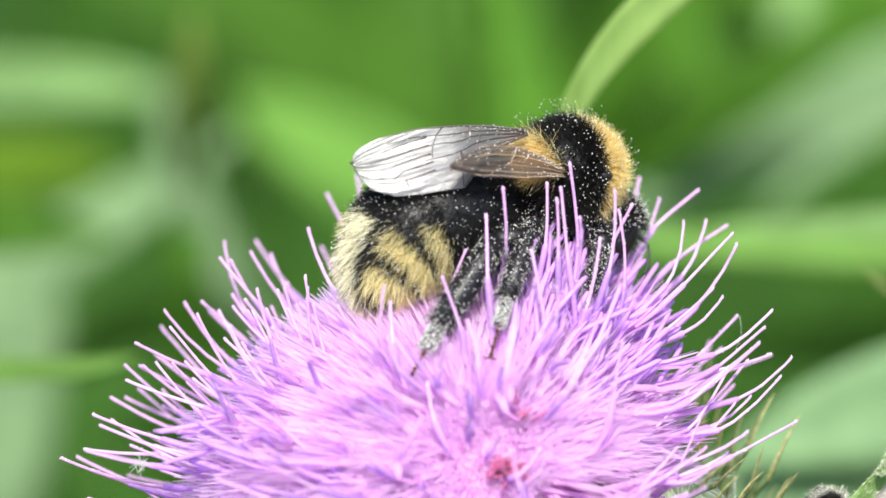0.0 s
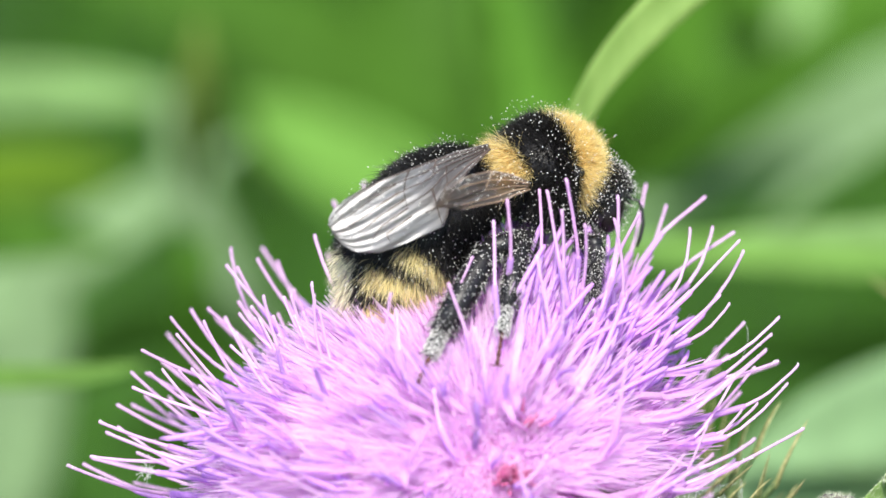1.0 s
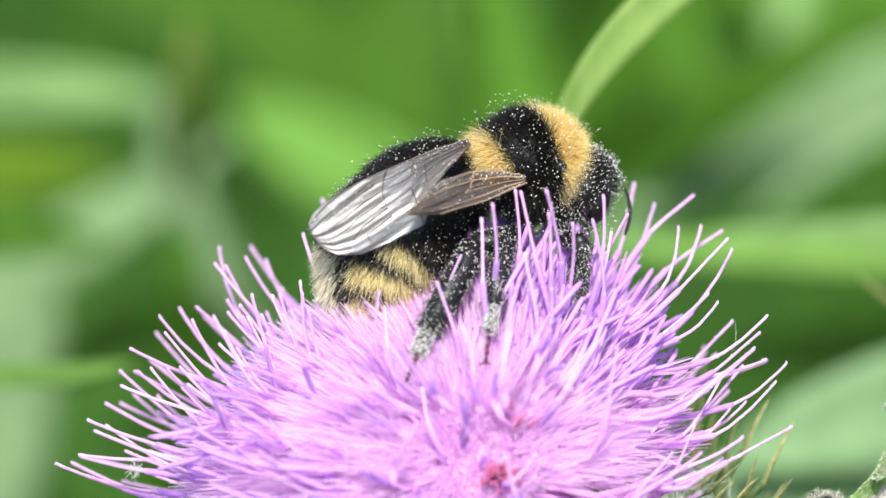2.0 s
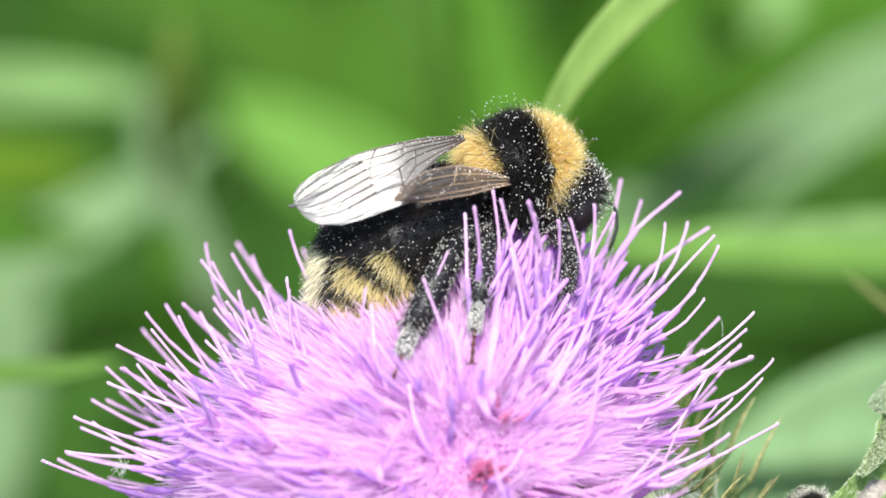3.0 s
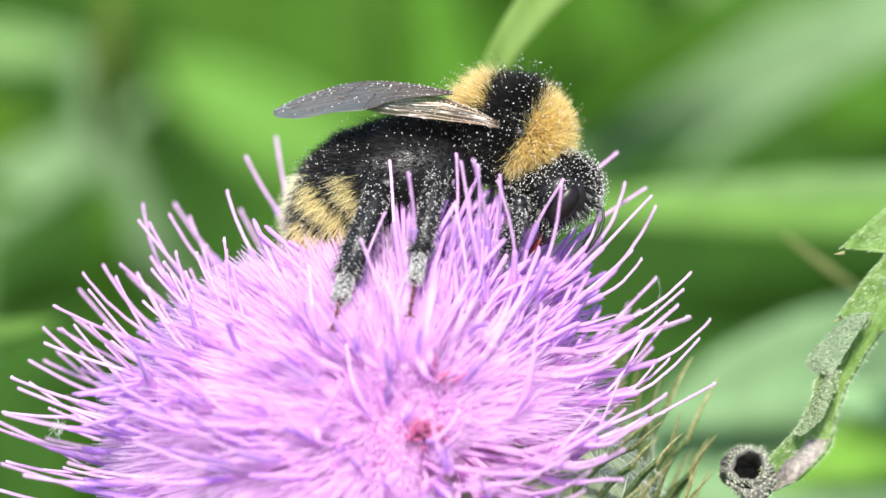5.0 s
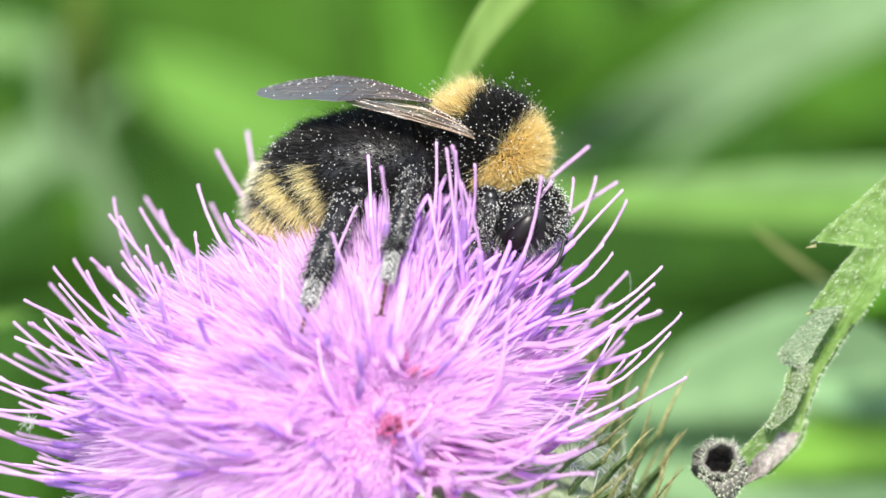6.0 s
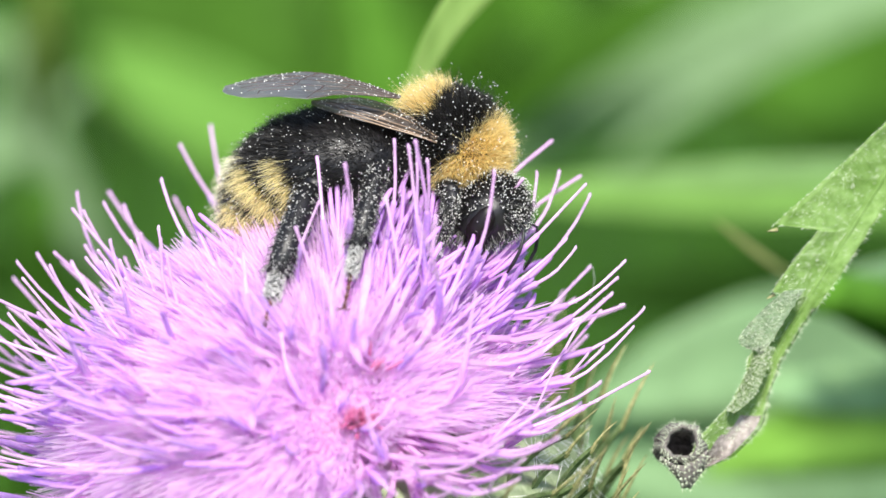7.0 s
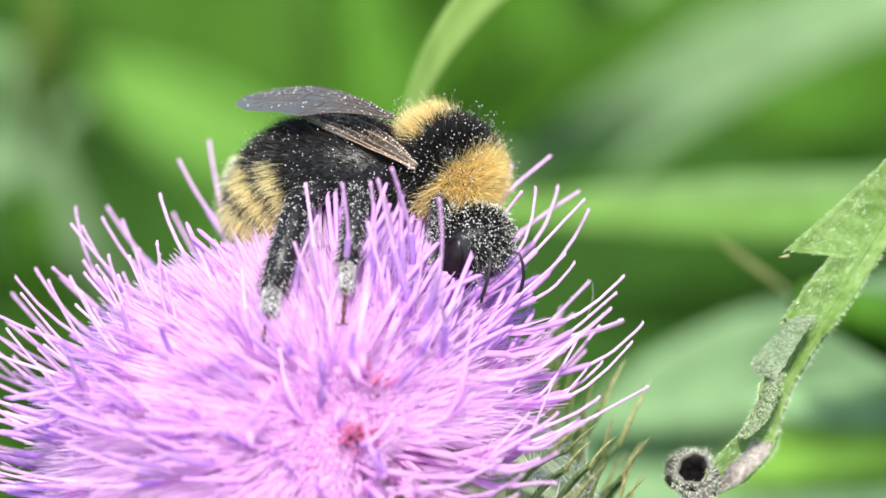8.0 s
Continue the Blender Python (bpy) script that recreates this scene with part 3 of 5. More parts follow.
def floret_pose(tip, root=None, roll=0.0):
    """Pose of a floret whose tip lies at that place of the slanted frame."""
    way = tip - CORE
    side = way - AXIS * way.dot(AXIS)
    root = root or CORE + Vector((rng.uniform(-1, 1), rng.uniform(-1, 1), rng.uniform(-1, 1))) * 0.001 + side.normalized() * min(0.0045, side.length * 0.3) + AXIS * 0.001
    d = tip - root
    k = d.length / 0.020
    s = max(0.85, min(1.1, k))
    if roll is None:      # sagging: bowed downwards
        z = d.normalized()
        low = Vector((0, 0.3, -1))
        x = (low - z * low.dot(z)).normalized()
        x = Matrix.Rotation(rng.gauss(0, 0.5), 3, z) @ x
        turn3 = Matrix((x, z.cross(x), z)).transposed().to_4x4()
    else:
        turn3 = align(d, roll)
    return Matrix.Translation(root) @ turn3 @ Matrix.Diagonal((s, s, k, 1))


HEART = (spot(882, 796, 10) - CORE).normalized()


def combed(d):
    """Where a floret of the dense mass rises that ends towards d: nearer to the heart, so that all lie combed outwards."""
    q = HEART.rotation_difference(d)
    a = q.angle
    back = Matrix.Rotation(max(radians(14), a - radians(52)), 3, q.axis) @ HEART if a > 1e-4 else HEART.copy()
    return CORE + back * 0.0068 + Vector((rng.uniform(-1, 1), rng.uniform(-1, 1), rng.uniform(-1, 1))) * 0.0007


# florets that the bee pushes about: where their tips stand at first; then seconds, x, y
SWEPT = {
    (860, 378): ((3.5, 850, 372), (4.0, 825, 362), (4.5, 828, 350), (6.0, 846, 351), (7.5, 804, 376), (8.0, 802, 385)),
    (890, 330): ((3.5, 866, 368), (4.0, 862, 372), (6.0, 869, 373), (8.0, 867, 385)),
    (940, 440): ((4.0, 940, 432), (6.0, 954, 426), (8.0, 912, 453)),
    (985, 505): ((4.0, 990, 492), (6.0, 1002, 491), (8.0, 1007, 508)),
    (968, 322): ((3.5, 900, 340), (4.0, 913, 347), (6.0, 966, 331), (7.5, 941, 351), (8.0, 917, 383)),
    (1008, 287): ((2.0, 975, 330), (4.0, 965, 367), (6.0, 994, 338), (7.5, 990, 344), (8.0, 954, 360)),
    (992, 330): ((2.0, 930, 330), (4.0, 925, 367), (6.0, 984, 341), (7.5, 968, 355), (8.0, 930, 378)),
    (985, 350): ((4.0, 977, 377), (6.0, 1000, 345), (7.5, 985, 360), (8.0, 965, 385)),
    (1026, 383): ((4.0, 1020, 387), (6.0, 1034, 369), (7.5, 985, 380), (8.0, 940, 405)),
    (1062, 420): ((4.0, 1065, 377), (4.5, 1050, 365), (6.0, 1059, 351), (7.0, 1030, 470), (8.0, 1047, 557)),
    (1088, 335): ((2.0, 1075, 340), (4.0, 1105, 390), (6.0, 1149, 394), (6.5, 1125, 389), (7.0, 1131, 393), (7.5, 1068, 372), (8.0, 1037, 413)),
    (1095, 370): ((4.0, 1030, 387), (6.0, 1010, 400), (7.0, 1000, 480), (8.0, 1022, 534)),
    (1120, 360): ((4.0, 1120, 378), (6.0, 1170, 400), (8.0, 1185, 400)),
}
SWAYING = []


def flower_head():
    head = thing("thistle_flower", FRAME, "pink-purple thistle flower head in full bloom with spiny green bracts", "thistle flower")
    up = align(AXIS)
    # receptacle and involucre
    bm = bmesh.new()
    zs = [-21, -20, -17, -12, -7, -3, 0, 1.2]
    rs = [2.5, 7.0, 11.3, 14.2, 14.0, 11.6, 7.4, 2.5]
    tube(bm, [(0, 0, z) for z in zs], rs, 28)
    ob = part("involucre", bm, M["involucre"], head, "green ovoid base of overlapping bracts")
    ob.matrix_basis = Matrix.Translation(CORE) @ up
    core_zs, core_rs = (0.0, 2.0, 4.5, 6.6, 8.4, 9.4), (7.4, 8.0, 7.6, 6.2, 3.6, 0.6)
    bm = bmesh.new()
    tube(bm, [(0, 0, z) for z in core_zs], core_rs, 32)
    ob = part("receptacle", bm, M["red"], head, "pink heart of tightly packed floret tubes")
    ob.matrix_basis = Matrix.Translation(CORE) @ up
    # crimson bases of florets, bare where the flower parts
    unturned = up.to_3x3().inverted()
    for x, y, wide, m in ((889, 829, 13, 30), (917, 749, 4, 6), (868, 838, 5, 8)):
        bm = bmesh.new()
        for k in range(m):
            px, py, w = x + rng.gauss(0, wide), y + rng.gauss(0, wide * 0.4), 14.0
            while w > 0:
                p = unturned @ (spot(px, py, w) - CORE) / MM
                if 0 < p.z < 9.4 and math.hypot(p.x, p.y) < float(np.interp(p.z, core_zs, core_rs)):
                    break
                w -= 0.1
            low = spot(px, py, w - 0.4)
            out = (low - CORE).normalized() + Vector((rng.gauss(0, 0.25), rng.gauss(0, 0.25), rng.gauss(0, 0.25)))
            tube(bm, [low, low + out * 0.0011, low + out * 0.0017 + Vector((0.0001, 0, 0.0002))], [0.00013, 0.00012, 0.00006], 6)
        part("crimson_floret_base", bm, M["crimson"], head, "crimson bases of florets in a gap", kind="stuff", scale=1.0)
    # bracts with spines, in a spiral
    kinds = []
    for s in range(4):
        r = random.Random(50 + s)
        ln, sp = r.uniform(3.4, 4.6), r.uniform(3.0, 4.6)
        bm = bmesh.new()
        rows = []
        for t, wd in ((0, 0.5), (0.35, 0.42), (0.7, 0.26), (1.0, 0.16)):
            y = 0.9 * t * t + 0.25
            z = ln * t
            rows.append([bm.verts.new((-wd, y - 0.12, z)), bm.verts.new((0, y + 0.2, z)), bm.verts.new((wd, y - 0.12, z)), bm.verts.new((0, y - 0.25, z))])
        for a, b in zip(rows, rows[1:]):
            for j in range(4):
                bm.faces.new((a[j], a[(j + 1) % 4], b[(j + 1) % 4], b[j]))
        me = bpy.data.meshes.new("bract")
        curl = r.uniform(0.0, 0.9)
        o = len(bm.faces)
        tube(bm, [(0, 1.1 + curl * t * t, ln - 0.3 + sp * t) for t in (0, 0.3, 0.6, 0.85, 1)], (0.16, 0.12, 0.085, 0.05, 0.015), 5)
        bm.faces.ensure_lookup_table()
        for f in bm.faces[o:]:
            f.material_index = 1
        bmesh.ops.scale(bm, vec=(MM,) * 3, verts=bm.verts)
        bmesh.ops.recalc_face_normals(bm, faces=bm.faces)
        bm.to_mesh(me)
        bm.free()
        me.materials.append(M["bract"])
        me.materials.append(M["spine"])
        kinds.append(me)
    for i in range(420):
        z = -20 + 19.5 * (i / 420) ** 0.85
        rad = float(np.interp(z, zs, rs))
        q = i * 2.39996
        way = up.to_3x3() @ Vector((-math.sin(q), math.cos(q), 0))
        if (way.x < -0.55 and z > -9) or z > -2.5 or (way.z > 0.12 and z > -9):
            continue
        ob = new("bract", kinds[i % 4])
        ob.parent = head
        lean = 14 + 1.5 * (z + 20) + rng.uniform(-10, 10)
        ob.matrix_basis = (Matrix.Translation(CORE) @ up @ Matrix.Rotation(q, 4, "Z") @ Matrix.Translation((0, (rad - 0.5) * MM, z * MM))
                           @ Matrix.Rotation(radians(-lean), 4, "X") @ Matrix.Scale(rng.uniform(0.85, 1.15), 4))
    # white threads spun between the bracts
    bm = bmesh.new()
    for k in range(260):
        z, q = rng.uniform(-13, -2), rng.uniform(-2.6, 0.6)
        ends = []
        for _ in range(2):
            z1, q1 = z + rng.gauss(0, 1.6), q + rng.gauss(0, 0.16)
            ends.append(Vector((math.cos(q1), math.sin(q1), 0)) * (float(np.interp(z1, zs, rs)) + rng.uniform(0.2, 1.6)) + Vector((0, 0, z1)))
        tube(bm, [ends[0], ends[0].lerp(ends[1], 0.5) * 0.985, ends[1]], (0.018, 0.018, 0.018), 3, cap=False)
    ob = part("cobweb_threads", bm, M["web"], head, "white cobwebby threads between the bracts", kind="stuff")
    ob.matrix_basis = Matrix.Translation(CORE) @ up
    # florets whose tips stand out against the meadow or the bee: x, y, w of the tips
    left = ((107, 810, 3), (150, 797, 6), (135, 808, -2), (163, 733, 2), (195, 703, -3), (175, 752, 5), (220, 645, -2), (238, 606, 1),
            (222, 672, 4), (290, 548, -1), (326, 534, -4), (300, 578, 3), (275, 640, 2), (388, 455, -2), (397, 425, -5), (370, 548, -8),
            (452, 425, -9), (410, 520, -3), (386, 548, -3), (497, 520, -6), (545, 402, -2), (568, 436, -9), (162, 832, 5), (146, 886, 7), (110, 922, 5), (185, 906, 8), (60, 962, 6))
    front = ((610, 568, 8.2, 668, 655), (545, 637, 8, 571, 735), (592, 666, 9, 679, 706), (545, 757, 9.4, 600, 797), (643, 822, 10.8, 723, 829), (715, 605, 9.6, 788, 670),
             (889, 645, 10.4, 904, 690), (748, 737, 11, 755, 790), (585, 909, 10.4, 694, 887), (480, 600, 5, 540, 660),
             (345, 745, 7.5, 430, 770), (420, 700, 7.5, 500, 740), (960, 600, 9.6, 950, 660), (450, 640, 6.5, 520, 690), (380, 800, 8.4, 480, 815), (440, 860, 9.4, 540, 858), (640, 700, 9.8, 700, 740), (1010, 640, 8.8, 985, 690))
    top = ((578, 342, -8), (632, 308, -10), (540, 486, 3), (680, 505, 9), (782, 488, 8), (860, 378, 7), (890, 330, 6.5), (940, 440, 8),
           (985, 505, 9), (968, 322, 5), (1008, 287, 5), (992, 330, 6), (985, 350, 6), (1026, 383, 7), (1062, 420, 7), (1088, 335, 6),
           (1132, 313, -6), (1168, 350, -5), (1120, 360, 2), (1095, 370, 5))
    right = ((1237, 335, -4), (1250, 388, -2), (1210, 390, -1), (1288, 398, -3), (1305, 430, 0), (1298, 412, 2), (1264, 508, 3), (1280, 523, 2),
             (1368, 548, 1), (1355, 578, 3), (1306, 558, -2), (1345, 605, 0), (1366, 626, 2), (1402, 632, 1), (1383, 665, 4), (1345, 607, 5),
             (1302, 712, 3), (1412, 745, 4), (1325, 763, 7), (1256, 828, 9), (1250, 862, 12), (1290, 650, 6), (1366, 628, -4), (1248, 917, 11), (1218, 872, 9), (1130, 942, 12), (1012, 967, 12.5), (1190, 900, 11), (960, 962, 13), (1065, 955, 12), (1100, 905, 11.5), (1150, 872, 10), (1180, 935, 11), (925, 975, 13.5), (882, 978, 13), (905, 945, 12.8), (846, 985, 13), (950, 925, 12.2), (990, 905, 11.8), (1220, 690, 4), (1240, 740, 6), (1200, 790, 8), (1290, 800, 6), (1330, 700, 2))
    shapes = [floret_meshes(f) for f in FLORETS]
    bowed_shapes = [floret_meshes(f, "anther_soft") for f in BOWED]
    ripe_shapes = [floret_meshes(f) for f in RIPE]

    def put(m, made):
        base = new("floret", made[0])
        base.parent, base.matrix_basis = head, m
        for n, me in zip(("anther_tube", "style"), made[1:]):
            ob = new(n, me)
            ob.parent = base
        return base

    count = 0
    # more long ones behind and between those at the ragged side
    edge = ((60, 965), (95, 890), (107, 810), (150, 775), (163, 733), (195, 700), (222, 645), (238, 606), (290, 548), (330, 534), (372, 490), (397, 430), (452, 430), (540, 430))
    more, caught = [], []
    for k in range(64):
        u, pull = rng.uniform(0, len(edge) - 1), rng.uniform(0.03, 0.40)
        x, y = lerp(u, range(len(edge)), [e[0] for e in edge]), lerp(u, range(len(edge)), [e[1] for e in edge])
        more.append((x + (720 - x) * pull, y + (760 - y) * pull, rng.uniform(-7, 5) + 9 * pull))
    for x, y, w in left + tuple(more) + top + right:
        root = combed((spot(x, y, w) - CORE).normalized()) if w > 8 and y < 860 else None
        if x > 1120 and y < 860 and w < 8:      # those of the lower side rise from the flank and curve up
            root = spot(rng.uniform(900, 1000), lerp(y, (330, 430, 550, 640, 750, 860), (650, 640, 668, 705, 842, 880)) + rng.uniform(-14, 14), rng.uniform(3, 6))
        elif (x > 1000 and y > 490) or w > 11.5:
            root = spot(rng.uniform(890, 990), rng.uniform(815, 850) + (y - 700) * 0.08, rng.uniform(6, 8))
            if y > 900:
                root = spot(rng.uniform(885, 960), rng.uniform(858, 885), rng.uniform(6, 8))
        m = floret_pose(spot(x, y, w), root, roll=None)
        made = (bowed_shapes if x > 1000 and y > 490 or x > 1120 else shapes)[count % 12]
        ob = put(m, made)
        if (x, y) in SWEPT:
            SWAYING.append((ob, m, spot(x, y, w), SWEPT[x, y]))
        if x > 830 or count % 3 == 0:
            caught.append((m, made))
        count += 1
    # short ones that end in their violet anther tube, lying over the mass: tip and where the tube begins
    strewn = []
    for k in range(13):
        x, y = rng.uniform(250, 620), rng.uniform(600, 880)
        away = Vector((880 - x, 815 - y)) + Vector((rng.gauss(0, 45), rng.gauss(0, 45)))
        if y > 735 - 0.55 * (x - 250):
            away = away.normalized() * rng.uniform(55, 110)
            strewn.append((x, y, 5.2 + 4.6 * (x - 250) / 330 - (1.5 if x > 540 else 0), x + away.x, y + away.y))
    for x, y, w, x1, y1 in front + tuple(strewn):
        tip, low = spot(x, y, w + 0.9), spot(x1, y1, w + 0.3)
        put(floret_pose(tip, tip + (low - tip) * 2.4 + Vector((0, 0.002, 0)), roll=rng.uniform(0, 6)), ripe_shapes[count % 8])
        count += 1
    # pollen caught on the styles
    specks = []
    for m, made in caught:
        co = [m @ v.co for v in made[2].vertices]
        for _ in range(rng.randrange(3, 16)):
            k = rng.randrange(len(co) - 6)
            specks.append((co[k].lerp(co[k + 6], rng.random()) + Vector((rng.gauss(0, 0.02), rng.gauss(0, 0.02), rng.gauss(0, 0.02))) * MM) / MM)
    part("pollen", grains(specks, 0.038, 77), M["pollen"], head, "white pollen grains", kind="stuff")
    for a, b in (((1308, 558, -2), (1305, 612, 0)),):
        bm = bmesh.new()
        tube(bm, bezier(spot(*a), spot(a[0] + 9, (a[1] + b[1]) / 2, a[2] + 1), spot(*b), 8), [0.000008] * 9, 5)
        part("silk_thread", bm, M["web"], head, "thin thread of spider silk", scale=1.0)
    # a wisp of cobweb caught on the florets of the ragged side
    bm = bmesh.new()
    for k in range(16):
        ends = [spot(252 + rng.gauss(0, 9), 822 + rng.gauss(0, 11), 5.5 + rng.gauss(0, 0.3)) for _ in range(3)]
        tube(bm, bezier(*ends, 6), [0.000012] * 7, 4)
    part("cobweb_wisp", bm, M["web"], head, "white wisp of cobweb", kind="stuff", scale=1.0)
    # the rest, spread evenly over the dome: young ones make the dense mass, long ones stand out of it
    poses = []
    n = 9800
    for i in range(n):
        c = 1 - (i + 0.5) / n * 1.06
        q = i * 2.39996 + rng.uniform(-0.2, 0.2)
        s = math.sqrt(max(0, 1 - c * c))
        d = up.to_3x3() @ Vector((s * math.cos(q), s * math.sin(q), c + rng.uniform(-0.06, 0.06)))
        if d.x > 0:      # flatter towards the lower side
            d.z *= 1 - 0.35 * d.x
        d.normalize()
        px, py = 830 + 375 * d.x, 850 - 375 * d.z
        if (((px > 895 and py > 858 - (px - 895) * 0.12) or (px > 975 and py > 832)) and rng.random() < 0.97) or (d.y < -0.5 and min(math.hypot((px - 890) / 34, (py - 827) / 17), math.hypot((px - 917) / 12, (py - 750) / 7)) < 1):
            continue
        if (d.x > 0.45 and rng.random() < 0.45) or (d.z > 0.5 and -0.1 < d.x < 0.5 and rng.random() < 0.15):
            continue
        wide = 1 + (0.07 if d.x > 0 else 0.24 if d.z > 0.25 else 0.37) * abs(d.x) ** 1.5 * (0.35 if d.z > 0.45 and d.x > 0 else 1)
        long = rng.random() < (0.012 if d.y < -0.35 else 0.05 if d.x > 0.45 and d.z < 0.5 else 0.0)
        far = (rng.uniform(14.6, 18.5) if long else rng.uniform(11.4, 13.2)) * wide * (1 - 0.26 * max(0, -d.y) ** 1.5)
        # more violet tubes round the bee; part of them stands in for its shadow
        violet = not long and rng.random() < (0.42 if d.z > 0.5 and d.x > -0.2 else 0.014 if d.x < -0.3 else 0.006)
        if d.z > 0.45 and d.x > 0 and d.y > -0.35:      # taller at the far side, round the bee
            far *= 1 + (0.26 if d.y > 0.05 and d.x < 0.3 else 0.19 if d.y > -0.15 else 0.1) * min(1, (d.z - 0.45) / 0.3)
        if d.z > 0.5 and -0.5 < d.x < 0.15 and d.y < -0.15:      # pressed down under the bee's legs
            far *= 0.98
            violet = False
        violet = violet and d.y > -0.45
        if violet:
            far *= rng.uniform(1.0, 1.12)
        poses.append((floret_pose(CORE + d * far * MM, spot(rng.uniform(890, 980), rng.uniform(800, 840), 6.5) if long and d.x > 0.45 else combed(d), roll=None if long else rng.uniform(0, 6.28)), d, long, violet))
    for p in [p for p in poses if p[2]][:180]:
        put(p[0], rng.choice(bowed_shapes if p[1].x > 0.45 else shapes))
        count += 1
    V, F, K, o = [], [], [], 0
    for p in [p for p in poses if p[2]][180:] + [p for p in poses if not p[2]]:
        v, f, k = rng.choice(FLORETS if p[2] else RIPE if p[3] else YOUNG)
        m = np.array(p[0])
        V.append(v * MM @ m[:3, :3].T + m[:3, 3])
        F.extend(tuple(a + o for a in q) for q in f)
        K.extend(k)
        o += len(v)
    me = mesh_of("floret_mass", np.concatenate(V), F, K)
    part("floret_mass", me, [M["corolla"], M["anther"], M["style"]], head, "dense mass of pale pink florets", kind="stuff")
    # stem down to the soil
    bm = bmesh.new()
    foot = FRAME.inverted() @ Vector((0.06, 0.12, 0.0))
    a, b = CORE - AXIS * 0.020, CORE - AXIS * 0.14
    pts = bezier(a, b, foot, 24)
    tube(bm, pts, [0.0022 + 0.0015 * i / 24 for i in range(25)], 12)
    part("stem", bm, M["stem"], head, "ridged green stem", scale=1.0)
    return head


flower_head()

# ---- bumblebee ----
def strands(pts, dirs, lengths, width, bow, seed):
    """Hairs as slender bent blades. Everything in mm; the mesh is in metres."""
    g = np.random.RandomState(seed)
    P, D = np.array(pts, float), np.array(dirs, float)
    D /= np.linalg.norm(D, axis=1)[:, None]
    n = len(P)
    R = g.normal(size=(n, 3))
    S = np.cross(D, R)
    S /= np.linalg.norm(S, axis=1)[:, None]
    Lg = np.array(lengths, float)[:, None]
    B = np.array(bow, float)
    w = width * g.uniform(0.7, 1.3, (n, 1))
    mid = P + D * Lg * 0.55 + B * Lg * 0.12 + S * 0
    tip = P + D * Lg + B * Lg * 0.4 + g.normal(size=(n, 3)) * 0.06 * Lg
    V = np.stack((P - S * w, P + S * w, mid - S * w * 0.8, mid + S * w * 0.8, tip), 1).reshape(-1, 3) * MM
    F = []
    for i in range(n):
        o = 5 * i
        F.append((o, o + 1, o + 3, o + 2))
        F.append((o + 2, o + 3, o + 4))
    return V, F, tip


class Hull:
    """A body along -x or +x: curved centre line, half height and half width by s from 0 to 1; all mm."""

    def __init__(self, xs, zs, heights, widths):
        self.s = np.linspace(0, 1, len(xs))
        self.c = (xs, zs, heights, widths)
        self.way = 1 if xs[-1] < xs[0] else -1

    def get(self, s):
        return [lerp(s, self.s, c) for c in self.c]

    def ring(self, s, q):
        x, z, h, w = self.get(s)
        x1, z1 = self.get(min(1, s + 0.03))[:2]
        x0, z0 = self.get(max(0, s - 0.03))[:2]
        t = Vector((x1 - x0, 0, z1 - z0)).normalized() * self.way
        return Vector((x, -w * math.sin(q), z)) + Vector((t.z, 0, -t.x)) * h * math.cos(q)

    def at(self, s, q):
        """Point, outward way and way along the body at s, and angle q from the top (right side at 90 degrees)."""
        p = self.ring(s, q)
        ds = self.ring(min(1, s + 0.02), q) - self.ring(max(0, s - 0.02), q)
        dq = self.ring(s, q + 0.05) - self.ring(s, q - 0.05)
        n = ds.cross(dq)
        x, z = self.get(s)[:2]
        if n.dot(p - Vector((x, 0, z))) < 0:
            n = -n
        return p, (n.normalized() if n.length > 1e-9 else ds.normalized()), ds.normalized()

    def body(self, steps=28, sides=32):
        bm = bmesh.new()
        rings = []
        for i in range(steps + 1):
            s = 0.001 + 0.998 * i / steps
            rings.append([bm.verts.new(self.at(s, 2 * math.pi * k / sides)[0]) for k in range(sides)])
        for a, b in zip(rings, rings[1:]):
            for k in range(sides):
                bm.faces.new((a[k], a[(k + 1) % sides], b[(k + 1) % sides], b[k]))
        bm.faces.new(rings[0][::-1])
        bm.faces.new(rings[-1])
        return bm


def smooth_profile(points, n=24):
    """Resamples (s, value) pairs with a soft curve."""
    s, v = zip(*points)
    t = np.linspace(0, 1, n)
    y = np.interp(t, s, v)
    for _ in range(2):
        y[1:-1] = (y[:-2] + 2 * y[1:-1] + y[2:]) / 4
    return list(y)


def coat(hull, owner, classify, count, seed, width, back, stray=0.22):
    """Hairs over a hull, sorted by classify(s, q) into (material, part name, length, share); pollen on their tips."""
    r = random.Random(seed)
    heaps, tips = {}, []
    while count > 0:
        s, q = r.random(), r.uniform(0, 2 * math.pi)
        x, z, h, w = hull.get(s)
        if r.random() > (h + w) / 2 / 3.6:
            continue
        count -= 1
        got = classify(s, q, r)
        if not got:
            continue
        mat, name, ln = got
        p, n, ds = hull.at(s, q)
        d = n * 1.0 + ds * back + Vector((r.gauss(0, stray), r.gauss(0, stray), r.gauss(0, stray)))
        heaps.setdefault((mat, name), []).append((p - n * 0.05, d, ln * r.uniform(0.7, 1.25), ds * back * 0.8 + Vector((0, 0, -0.15))))
    for (mat, name), rows in heaps.items():
        V, F, tip = strands([a[0] for a in rows], [a[1] for a in rows], [a[2] for a in rows], width, [a[3] for a in rows], seed)
        me = mesh_of(name, V, F, smooth=False)
        part(name, me, M[mat], owner, name.replace("_", " "), kind="stuff")
        tips.extend(tip)
    return tips


def dust(owner, tips, share, seed, size=0.027):
    r = random.Random(seed)
    part("pollen", grains([t for t in tips if r.random() < share], size, seed), M["pollen"], owner, "white pollen grains", kind="stuff")


